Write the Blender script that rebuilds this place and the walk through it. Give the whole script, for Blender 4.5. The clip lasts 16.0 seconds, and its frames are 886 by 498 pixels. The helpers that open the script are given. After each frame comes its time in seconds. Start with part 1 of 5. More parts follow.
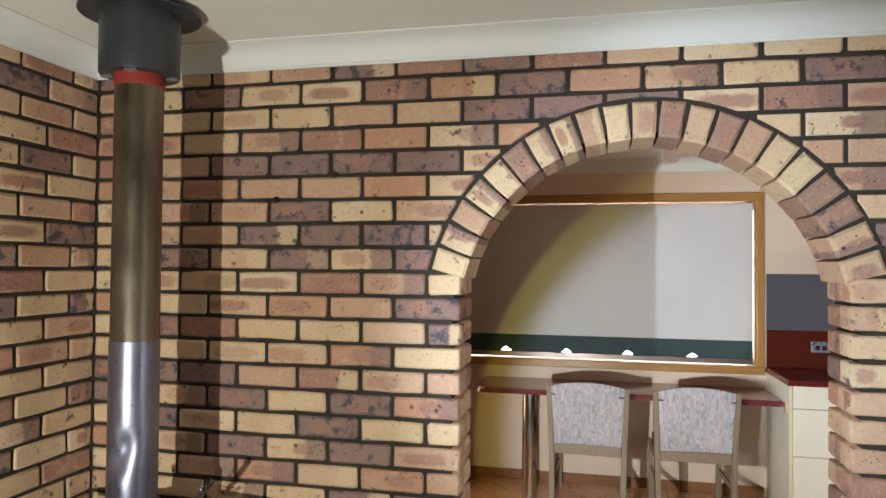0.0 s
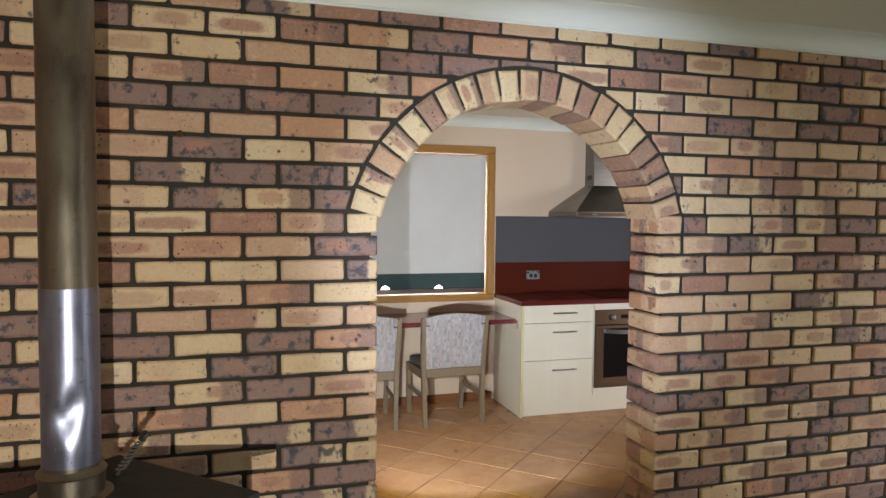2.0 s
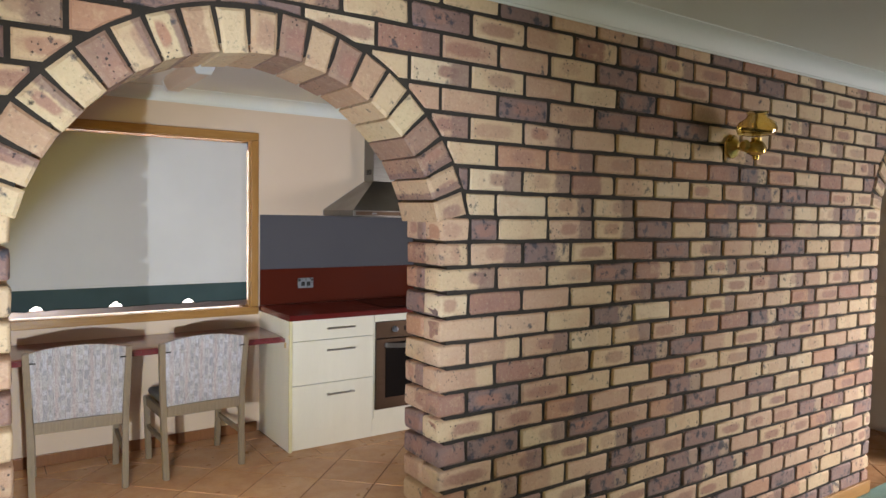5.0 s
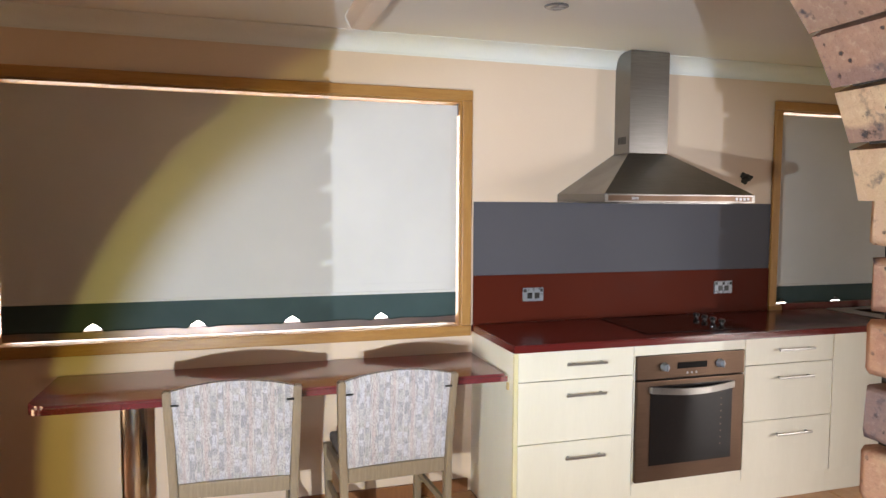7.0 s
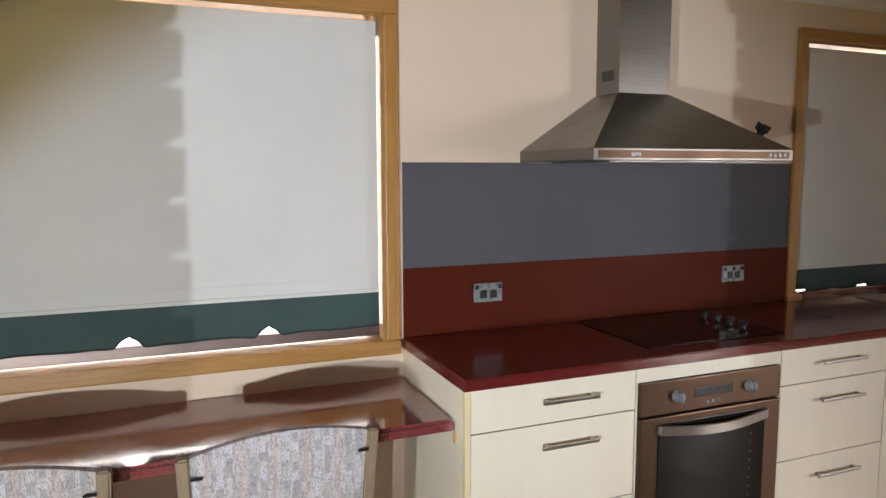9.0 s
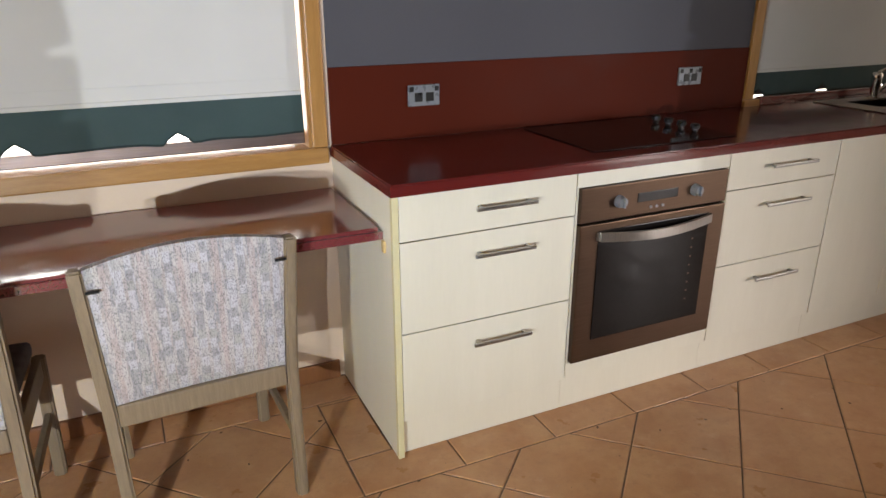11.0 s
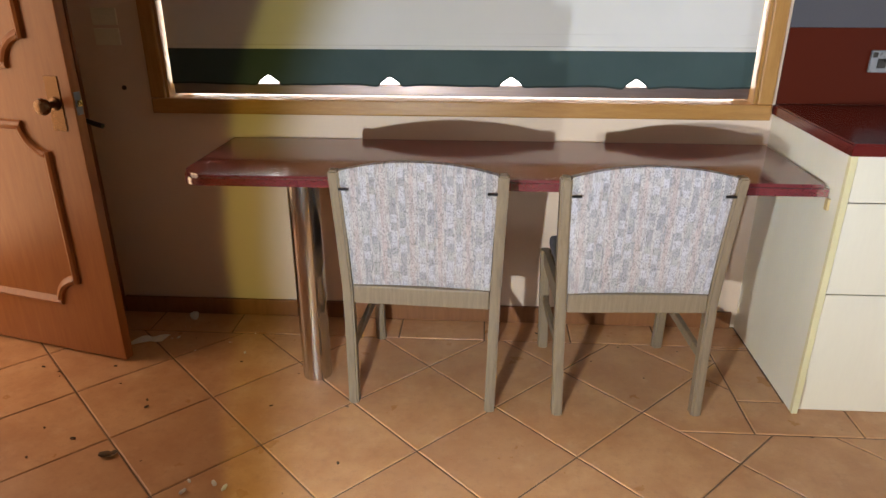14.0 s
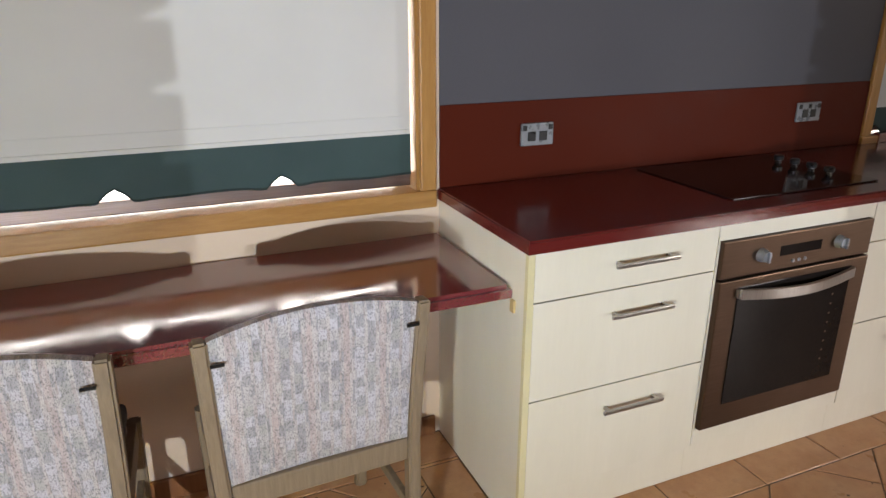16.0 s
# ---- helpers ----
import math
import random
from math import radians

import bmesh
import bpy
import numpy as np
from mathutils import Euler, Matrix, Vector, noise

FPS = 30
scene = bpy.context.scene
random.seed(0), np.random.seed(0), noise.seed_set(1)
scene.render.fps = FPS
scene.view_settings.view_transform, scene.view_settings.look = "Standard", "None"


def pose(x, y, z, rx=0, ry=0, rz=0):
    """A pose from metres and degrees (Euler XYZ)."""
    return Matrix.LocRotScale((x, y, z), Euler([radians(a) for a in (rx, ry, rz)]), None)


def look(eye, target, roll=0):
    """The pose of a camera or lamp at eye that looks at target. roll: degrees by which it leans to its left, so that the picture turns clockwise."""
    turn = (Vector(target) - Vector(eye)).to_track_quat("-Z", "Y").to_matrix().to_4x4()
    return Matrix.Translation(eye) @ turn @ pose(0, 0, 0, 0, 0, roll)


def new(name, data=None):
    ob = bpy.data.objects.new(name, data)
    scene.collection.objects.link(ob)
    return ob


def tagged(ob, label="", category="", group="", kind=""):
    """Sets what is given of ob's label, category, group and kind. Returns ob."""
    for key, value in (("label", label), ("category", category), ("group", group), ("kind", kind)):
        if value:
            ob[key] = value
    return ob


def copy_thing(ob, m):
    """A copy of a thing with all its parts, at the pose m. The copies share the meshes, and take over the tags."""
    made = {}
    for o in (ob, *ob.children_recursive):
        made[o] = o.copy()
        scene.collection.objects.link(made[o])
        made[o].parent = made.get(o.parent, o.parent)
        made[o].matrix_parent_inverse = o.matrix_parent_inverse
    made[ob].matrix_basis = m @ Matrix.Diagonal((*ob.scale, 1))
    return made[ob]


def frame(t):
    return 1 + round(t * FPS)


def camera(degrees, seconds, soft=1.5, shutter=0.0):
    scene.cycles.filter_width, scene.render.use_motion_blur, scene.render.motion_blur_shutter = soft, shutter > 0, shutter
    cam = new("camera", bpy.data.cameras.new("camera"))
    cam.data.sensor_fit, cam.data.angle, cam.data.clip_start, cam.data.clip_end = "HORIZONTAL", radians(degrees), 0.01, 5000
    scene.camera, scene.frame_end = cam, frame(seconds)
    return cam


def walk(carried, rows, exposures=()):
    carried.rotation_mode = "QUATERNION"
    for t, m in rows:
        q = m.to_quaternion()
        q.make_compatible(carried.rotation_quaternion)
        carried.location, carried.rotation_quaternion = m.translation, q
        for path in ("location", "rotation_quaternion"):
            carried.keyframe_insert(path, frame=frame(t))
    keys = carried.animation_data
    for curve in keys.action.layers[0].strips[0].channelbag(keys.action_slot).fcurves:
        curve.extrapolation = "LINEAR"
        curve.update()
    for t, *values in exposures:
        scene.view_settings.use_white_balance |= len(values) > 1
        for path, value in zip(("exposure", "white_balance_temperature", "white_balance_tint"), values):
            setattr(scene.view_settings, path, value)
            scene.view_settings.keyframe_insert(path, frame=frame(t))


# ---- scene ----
cam = camera(65.7, 16.0)
PATH = [
    (0, (0.452, -2.309, 1.64), (0.017, -0.357, 1.687), 0.5),
    (0.5, (0.149, -2.361, 1.638), (0.07, -0.364, 1.715), 0.6),
    (1, (-0.14, -2.361, 1.61), (0.087, -0.374, 1.635), 0.5),
    (1.5, (-0.374, -2.405, 1.6), (-0.018, -0.437, 1.579), 0.4),
    (2, (-0.513, -2.513, 1.608), (0.07, -0.602, 1.507), 0.6),
    (2.5, (-0.55, -2.564, 1.624), (0.278, -0.75, 1.471), 0.8),
    (3, (-0.528, -2.564, 1.634), (0.478, -0.843, 1.472), 0.7),
    (3.2, (-0.507, -2.542, 1.633), (0.559, -0.857, 1.478), 0.8),
    (5.3, (0.047, -1.695, 1.617), (1.169, -0.042, 1.524), 0.9),
    (5.5, (0.123, -1.558, 1.599), (1.148, 0.156, 1.507), 0.6),
    (6, (0.268, -1.186, 1.612), (0.998, 0.675, 1.537), 0.5),
    (6.2, (0.299, -1.036, 1.612), (0.931, 0.86, 1.528), 0.3),
    (6.5, (0.315, -0.816, 1.601), (0.859, 1.107, 1.519), 0.4),
    (7, (0.404, -0.477, 1.59), (0.99, 1.431, 1.456), 0.4),
    (7.5, (0.522, -0.092, 1.584), (1.188, 1.788, 1.435), 0.6),
    (8, (0.622, 0.219, 1.581), (1.298, 2.095, 1.427), 0.6),
    (8.2, (0.678, 0.335, 1.586), (1.355, 2.212, 1.442), 0.5),
    (10.3, (0.967, 0.648, 1.467), (1.818, 2.372, 0.916), -0.1),
    (10.5, (0.989, 0.656, 1.457), (1.828, 2.366, 0.847), -0.1),
    (11, (0.996, 0.682, 1.439), (1.785, 2.38, 0.735), -0.2),
    (11.5, (0.906, 0.674, 1.423), (1.577, 2.397, 0.662), -0.2),
    (12, (0.783, 0.618, 1.407), (1.311, 2.382, 0.626), -0.1),
    (12.5, (0.682, 0.495, 1.395), (1.004, 2.309, 0.615), 0.0),
    (13, (0.607, 0.405, 1.398), (0.689, 2.225, 0.573), -0.0),
    (13.5, (0.57, 0.382, 1.401), (0.476, 2.207, 0.588), -0.1),
    (14, (0.593, 0.447, 1.41), (0.482, 2.287, 0.636), -0.0),
    (14.5, (0.617, 0.624, 1.449), (0.672, 2.478, 0.701), 0.0),
    (15, (0.661, 0.753, 1.476), (0.923, 2.61, 0.783), -0.2),
    (15.5, (0.733, 0.876, 1.467), (1.249, 2.691, 0.805), -0.3),
    (16, (0.803, 1.009, 1.487), (1.544, 2.744, 0.823), -0.0),
]
walk(cam, [(t, look(eye, target, roll)) for t, eye, target, roll in PATH],
     [(0, -0.28), (0.6, -0.46), (1.5, -0.38), (2.0, -0.46), (2.5, -0.36), (3.2, -0.22), (5.3, -0.48), (6.0, -0.36), (6.5, -0.02), (7.0, 0.18), (7.5, 0.06), (8.2, -0.20), (10.3, -0.20), (12.0, -0.06), (14.0, -0.06), (16, -0.22)])

# ---- light ----
world = bpy.data.worlds.new("sky")
world.use_nodes = True
scene.world = world
wn = world.node_tree
sky = wn.nodes.new("ShaderNodeTexSky")
sky.sky_type = "NISHITA"
sky.sun_disc = False
sky.sun_elevation, sky.sun_rotation = radians(40), radians(20)
wn.nodes["Background"].inputs["Strength"].default_value = 0.12
wn.links.new(sky.outputs["Color"], wn.nodes["Background"].inputs["Color"])


def lamp(name, kind, m, energy, color, **more):
    data = bpy.data.lights.new(name, kind)
    data.energy, data.color = energy, color
    for key, value in more.items():
        if key == "size":
            data.shape, data.size, data.size_y = "RECTANGLE", value[0], value[1]
        elif key == "spot":
            data.spot_size, data.spot_blend = radians(value[0]), value[1]
        elif key == "radius":
            data.shadow_soft_size = value
        elif key == "spread":
            data.spread = radians(value)
    ob = new(name, data)
    ob.matrix_world = m
    return ob


sun = lamp("sun", "SUN", look((0, 8, 8), (0.6, 0, 0)), 3.0, (1.0, 0.95, 0.88))
sun.data.angle = radians(0.5)
# one carried torch as fixed spots in both rooms: white core, yellow rim each
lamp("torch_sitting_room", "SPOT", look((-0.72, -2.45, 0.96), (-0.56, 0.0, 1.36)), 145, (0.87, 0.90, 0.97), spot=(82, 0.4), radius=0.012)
# narrow beam added through the arch, aimed apart from the main cone
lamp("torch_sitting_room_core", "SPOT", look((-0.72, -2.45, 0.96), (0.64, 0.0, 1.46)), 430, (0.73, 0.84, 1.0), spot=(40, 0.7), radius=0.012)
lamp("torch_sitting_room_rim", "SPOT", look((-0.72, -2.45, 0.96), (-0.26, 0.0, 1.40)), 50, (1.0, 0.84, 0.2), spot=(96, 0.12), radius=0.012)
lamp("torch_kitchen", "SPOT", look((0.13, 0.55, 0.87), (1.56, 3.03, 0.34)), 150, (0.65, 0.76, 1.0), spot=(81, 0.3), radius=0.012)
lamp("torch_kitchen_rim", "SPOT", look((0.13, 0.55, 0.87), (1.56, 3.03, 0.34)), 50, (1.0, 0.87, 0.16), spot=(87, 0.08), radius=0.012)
# daylight through the sitting room's unseen glass door and the kitchen's back door
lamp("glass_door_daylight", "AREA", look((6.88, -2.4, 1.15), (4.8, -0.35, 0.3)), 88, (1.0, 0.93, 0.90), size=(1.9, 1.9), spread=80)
# warm fill added behind; no back window is known there
lamp("sitting_room_back_fill", "AREA", look((1.0, -4.16, 1.5), (1.0, 0, 1.2)), 3, (1.0, 0.74, 0.48), size=(2.4, 1.2))
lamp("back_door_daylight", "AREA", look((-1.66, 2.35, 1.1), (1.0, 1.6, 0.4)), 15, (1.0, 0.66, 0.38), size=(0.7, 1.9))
# warm fill added at the far right; its window is made up
lamp("kitchen_end_fill", "AREA", look((6.26, 1.9, 1.5), (3.6, 2.4, 0.7)), 6, (1.0, 0.72, 0.46), size=(1.2, 1.0))


# ---- helpers for nodes and meshes ----
class Nodes:
    def __init__(self, name, rough=0.5, metal=0.0):
        self.mat = bpy.data.materials.new(name)
        self.mat.use_nodes = True
        self.tree = self.mat.node_tree
        self.bsdf = self.tree.nodes["Principled BSDF"]
        self.bsdf.inputs["Roughness"].default_value = rough
        self.bsdf.inputs["Metallic"].default_value = metal

    def add(self, kind, **values):
        node = self.tree.nodes.new(kind)
        for key, value in values.items():
            if key in node.inputs:
                node.inputs[key].default_value = value
        return node

    def link(self, a, b):
        self.tree.links.new(a, b)

    def place(self, kind="Object", scale=(1, 1, 1)):
        if kind == "World":
            out = self.tree.nodes.new("ShaderNodeNewGeometry").outputs["Position"]
        else:
            out = self.tree.nodes.new("ShaderNodeTexCoord").outputs[kind]
        m = self.tree.nodes.new("ShaderNodeMapping")
        m.inputs["Scale"].default_value = scale
        self.link(out, m.inputs["Vector"])
        return m.outputs["Vector"]

    def noise(self, where, scale, detail=4.0, rough=0.55):
        n = self.add("ShaderNodeTexNoise", Scale=scale, Detail=detail, Roughness=rough)
        self.link(where, n.inputs["Vector"])
        return n.outputs["Fac"]

    def ramp(self, fac, stops, constant=False):
        r = self.tree.nodes.new("ShaderNodeValToRGB")
        e = r.color_ramp.elements
        while len(e) < len(stops):
            e.new(0.5)
        for k, (p, c) in zip(e, stops):
            k.position = p
            k.color = (*c, 1) if len(c) == 3 else c
        if constant:
            r.color_ramp.interpolation = "CONSTANT"
        self.link(fac, r.inputs["Fac"])
        return r.outputs["Color"]

    def grey(self, fac, a, b, low=0.0, high=1.0):
        m = self.add("ShaderNodeMapRange")
        m.inputs["From Min"].default_value, m.inputs["From Max"].default_value = a, b
        m.inputs["To Min"].default_value, m.inputs["To Max"].default_value = low, high
        self.link(fac, m.inputs["Value"])
        return m.outputs["Result"]

    def mix(self, fac, a, b, blend="MIX"):
        m = self.tree.nodes.new("ShaderNodeMix")
        m.data_type, m.blend_type = "RGBA", blend
        for value, socket in ((fac, m.inputs[0]), (a, m.inputs[6]), (b, m.inputs[7])):
            if hasattr(value, "is_linked"):
                self.link(value, socket)
            elif isinstance(value, (int, float)):
                socket.default_value = value
            else:
                socket.default_value = (*value, 1)
        return m.outputs[2]

    def maths(self, op, a, b=0.0):
        m = self.tree.nodes.new("ShaderNodeMath")
        m.operation = op
        for value, socket in ((a, m.inputs[0]), (b, m.inputs[1])):
            if hasattr(value, "is_linked"):
                self.link(value, socket)
            else:
                socket.default_value = value
        return m.outputs[0]

    def bump(self, fac, strength=0.2, distance=0.002):
        b = self.add("ShaderNodeBump", Strength=strength, Distance=distance)
        self.link(fac, b.inputs["Height"])
        self.link(b.outputs["Normal"], self.bsdf.inputs["Normal"])

    def color(self, out):
        self.link(out, self.bsdf.inputs["Base Color"])

    def roughness(self, out):
        self.link(out, self.bsdf.inputs["Roughness"])


def painted(name, a, b, rough=0.5, scale=3.0, grain=60.0, bump=0.08, metal=0.0, where="World", stretch=(1, 1, 1)):
    """A surface that wanders between two near colours, with a fine grain."""
    n = Nodes(name, rough, metal)
    p = n.place(where, stretch)
    big, small = n.noise(p, scale), n.noise(p, grain, 3.0)
    n.color(n.mix(n.grey(n.maths("ADD", big, n.maths("MULTIPLY", small, 0.4)), 0.45, 0.95), a, b))
    n.roughness(n.grey(n.noise(p, scale * 4), 0.3, 0.7, max(rough - 0.07, 0.02), rough + 0.07))
    if bump:
        n.bump(small, bump, 0.001)
    return n.mat


def dull(m, level):
    m.node_tree.nodes["Principled BSDF"].inputs["Specular IOR Level"].default_value = level
    return m


def wood(name, a, b, rough=0.45, along=(1, 12, 12), scale=6.0):
    n = Nodes(name, rough)
    p = n.place("Object", along)
    grain = n.noise(p, scale, 6.0, 0.65)
    fine = n.noise(p, scale * 9, 3.0)
    n.color(n.mix(n.grey(n.maths("ADD", grain, n.maths("MULTIPLY", fine, 0.3)), 0.42, 0.9), a, b))
    n.roughness(n.grey(fine, 0.3, 0.7, rough - 0.06, rough + 0.1))
    n.bump(fine, 0.12, 0.0006)
    return n.mat


def glow(name, color, strength):
    m = bpy.data.materials.new(name)
    m.use_nodes = True
    b = m.node_tree.nodes["Principled BSDF"]
    b.inputs["Base Color"].default_value = (*color, 1)
    b.inputs["Emission Color"].default_value = (*color, 1)
    b.inputs["Emission Strength"].default_value = strength
    return m


def brick_material(name, stops):
    """Clinker brick: a pale skin round a fired heart, grainy, with ironspot and blue-black burns."""
    n = Nodes(name, 0.85)
    info = n.tree.nodes.new("ShaderNodeObjectInfo").outputs["Random"]
    geo = n.tree.nodes.new("ShaderNodeNewGeometry")
    r1 = n.maths("FRACT", n.maths("ADD", info, geo.outputs["Random Per Island"]))
    r2 = n.maths("FRACT", n.maths("MULTIPLY", r1, 17.31))
    r3 = n.maths("FRACT", n.maths("MULTIPLY", r1, 43.77))
    r4 = n.maths("FRACT", n.maths("MULTIPLY", r1, 91.13))
    p = n.place("World")
    base = n.ramp(r1, stops, True)
    red = n.add("ShaderNodeSeparateColor")
    n.link(base, red.inputs[0])
    plum = n.grey(red.outputs[0], 0.36, 0.24)
    cloud = n.noise(p, 13, 5, 0.68)
    grit = n.noise(p, 85, 4, 0.75)
    # pink and straw clouds over the skin
    c = n.mix(n.grey(cloud, 0.48, 0.68, 0.0, 0.42), base, n.mix(plum, (0.52, 0.285, 0.19), (0.30, 0.155, 0.125)))
    c = n.mix(n.grey(n.noise(p, 19, 4, 0.7), 0.55, 0.72, 0.0, 0.5), c, n.mix(plum, (0.70, 0.53, 0.33), (0.36, 0.245, 0.20)))
    # fired heart: a rounded red-brown patch that leaves a pale border, on most of them
    uv = n.tree.nodes.new("ShaderNodeUVMap")
    sx = n.add("ShaderNodeSeparateXYZ")
    n.link(uv.outputs["UV"], sx.inputs[0])
    dx = n.maths("MULTIPLY", n.maths("ABSOLUTE", n.maths("SUBTRACT", sx.outputs["X"], n.grey(r3, 0.0, 1.0, 0.30, 0.68))), n.grey(r4, 0.0, 1.0, 0.95, 2.6))
    dy = n.maths("MULTIPLY", n.maths("ABSOLUTE", n.maths("SUBTRACT", sx.outputs["Y"], n.grey(r4, 0.0, 1.0, 0.44, 0.56))), n.grey(r2, 0.4, 1.0, 1.15, 1.55))
    far = n.maths("POWER", n.maths("ADD", n.maths("POWER", dx, 3.0), n.maths("POWER", dy, 3.0)), 0.333)
    far = n.maths("ADD", far, n.maths("MULTIPLY", n.maths("SUBTRACT", n.noise(p, 20, 5, 0.75), 0.5), 0.44))
    heart = n.maths("MULTIPLY", n.grey(far, 0.50, 0.33), n.grey(r2, 0.34, 0.80, 0.0, 0.85))
    tone = n.mix(r3, (0.44, 0.205, 0.135), (0.26, 0.145, 0.13))
    c = n.mix(heart, c, n.mix(n.grey(cloud, 0.35, 0.6), tone, (0.38, 0.20, 0.15)))
    # one end paler or darker than the other
    end = n.maths("MULTIPLY", n.grey(n.maths("ADD", sx.outputs["X"], n.maths("MULTIPLY", n.noise(p, 14, 4, 0.7), 0.35)), 0.80, 0.88), n.grey(r4, 0.55, 0.60))
    c = n.mix(n.maths("MULTIPLY", end, 0.8), c, n.mix(n.grey(r2, 0.45, 0.55), (0.66, 0.49, 0.31), (0.25, 0.15, 0.13)))
    # sandy grit, light and dark
    c = n.mix(n.grey(grit, 0.55, 0.70, 0.0, 0.32), c, (0.20, 0.10, 0.07))
    c = n.mix(n.grey(grit, 0.45, 0.32, 0.0, 0.28), c, n.mix(plum, (0.78, 0.62, 0.43), (0.42, 0.31, 0.27)))
    # ironspot: black specks of uneven size in patches
    patch = n.grey(n.noise(p, 8.5, 2), 0.44, 0.54)
    v = n.add("ShaderNodeTexVoronoi", Scale=58.0)
    n.link(p, v.inputs["Vector"])
    rough_edge = n.maths("MULTIPLY", n.noise(p, 110, 4, 0.8), 0.62)
    speck = n.maths("MULTIPLY", n.grey(n.maths("ADD", v.outputs["Distance"], rough_edge), 0.50, 0.42), n.maths("MULTIPLY", patch, n.grey(r2, 0.3, 0.5, 0.3, 1.0)))
    big = n.add("ShaderNodeTexVoronoi", Scale=21.0)
    n.link(p, big.inputs["Vector"])
    pit = n.maths("MULTIPLY", n.grey(n.maths("ADD", big.outputs["Distance"], rough_edge), 0.47, 0.39), n.grey(r4, 0.78, 0.84))
    dark = n.maths("MAXIMUM", speck, pit)
    c = n.mix(n.maths("MULTIPLY", dark, 0.92), c, (0.030, 0.028, 0.034))
    # blue-black burnt clouds, most of them on the plum bricks
    burn = n.maths("ADD", n.noise(p, 24, 3, 0.55), n.maths("MULTIPLY", n.noise(p, 95, 4, 0.75), 0.36))
    many = n.maths("ADD", n.maths("MULTIPLY", plum, 0.105), n.maths("MULTIPLY", r4, 0.06))
    blot = n.maths("MULTIPLY", n.grey(n.maths("ADD", burn, many), 0.84, 0.95), 0.86)
    c = n.mix(blot, c, (0.042, 0.048, 0.066))
    n.color(c)
    n.roughness(n.grey(n.noise(p, 30), 0.3, 0.7, 0.62, 0.92))
    n.bump(n.maths("ADD", n.maths("ADD", grit, n.maths("MULTIPLY", cloud, 0.8)), n.maths("MULTIPLY", dark, -1.2)), 0.65, 0.003)
    return n.mat


def tile_material():
    n = Nodes("terracotta_tile", 0.36)
    info = n.tree.nodes.new("ShaderNodeObjectInfo").outputs["Random"]
    p = n.place("World")
    c = n.mix(n.grey(n.noise(p, 5, 5, 0.65), 0.35, 0.65), (0.48, 0.24, 0.11), (0.61, 0.355, 0.185))
    c = n.mix(n.maths("MULTIPLY", info, 0.4), c, (0.42, 0.215, 0.115))
    c = n.mix(n.grey(n.noise(p, 26, 6, 0.75), 0.52, 0.72, 0.0, 0.42), c, (0.34, 0.17, 0.09))
    c = n.mix(n.grey(n.noise(p, 14, 5, 0.7), 0.56, 0.74, 0.0, 0.35), c, (0.66, 0.44, 0.28))
    c = n.mix(n.grey(n.noise(p, 1.7, 5, 0.75), 0.55, 0.75, 0.0, 0.35), c, (0.36, 0.20, 0.115))
    c = n.mix(n.grey(n.noise(p, 190, 3, 0.7), 0.62, 0.70, 0.0, 0.45), c, (0.20, 0.10, 0.06))
    n.color(c)
    n.roughness(n.grey(n.noise(p, 9, 4), 0.3, 0.7, 0.26, 0.5))
    n.bump(n.noise(p, 70, 3), 0.12, 0.0012)
    return n.mat


def carpet_material():
    n = Nodes("teal_carpet", 0.95)
    p = n.place("World")
    c = n.mix(n.grey(n.noise(p, 260, 3, 0.8), 0.3, 0.7), (0.15, 0.27, 0.235), (0.28, 0.43, 0.385))
    c = n.mix(n.grey(n.noise(p, 2.5, 5), 0.45, 0.75, 0.0, 0.5), c, (0.32, 0.44, 0.39))
    n.color(c)
    n.bump(n.noise(p, 300, 2), 0.9, 0.006)
    return n.mat


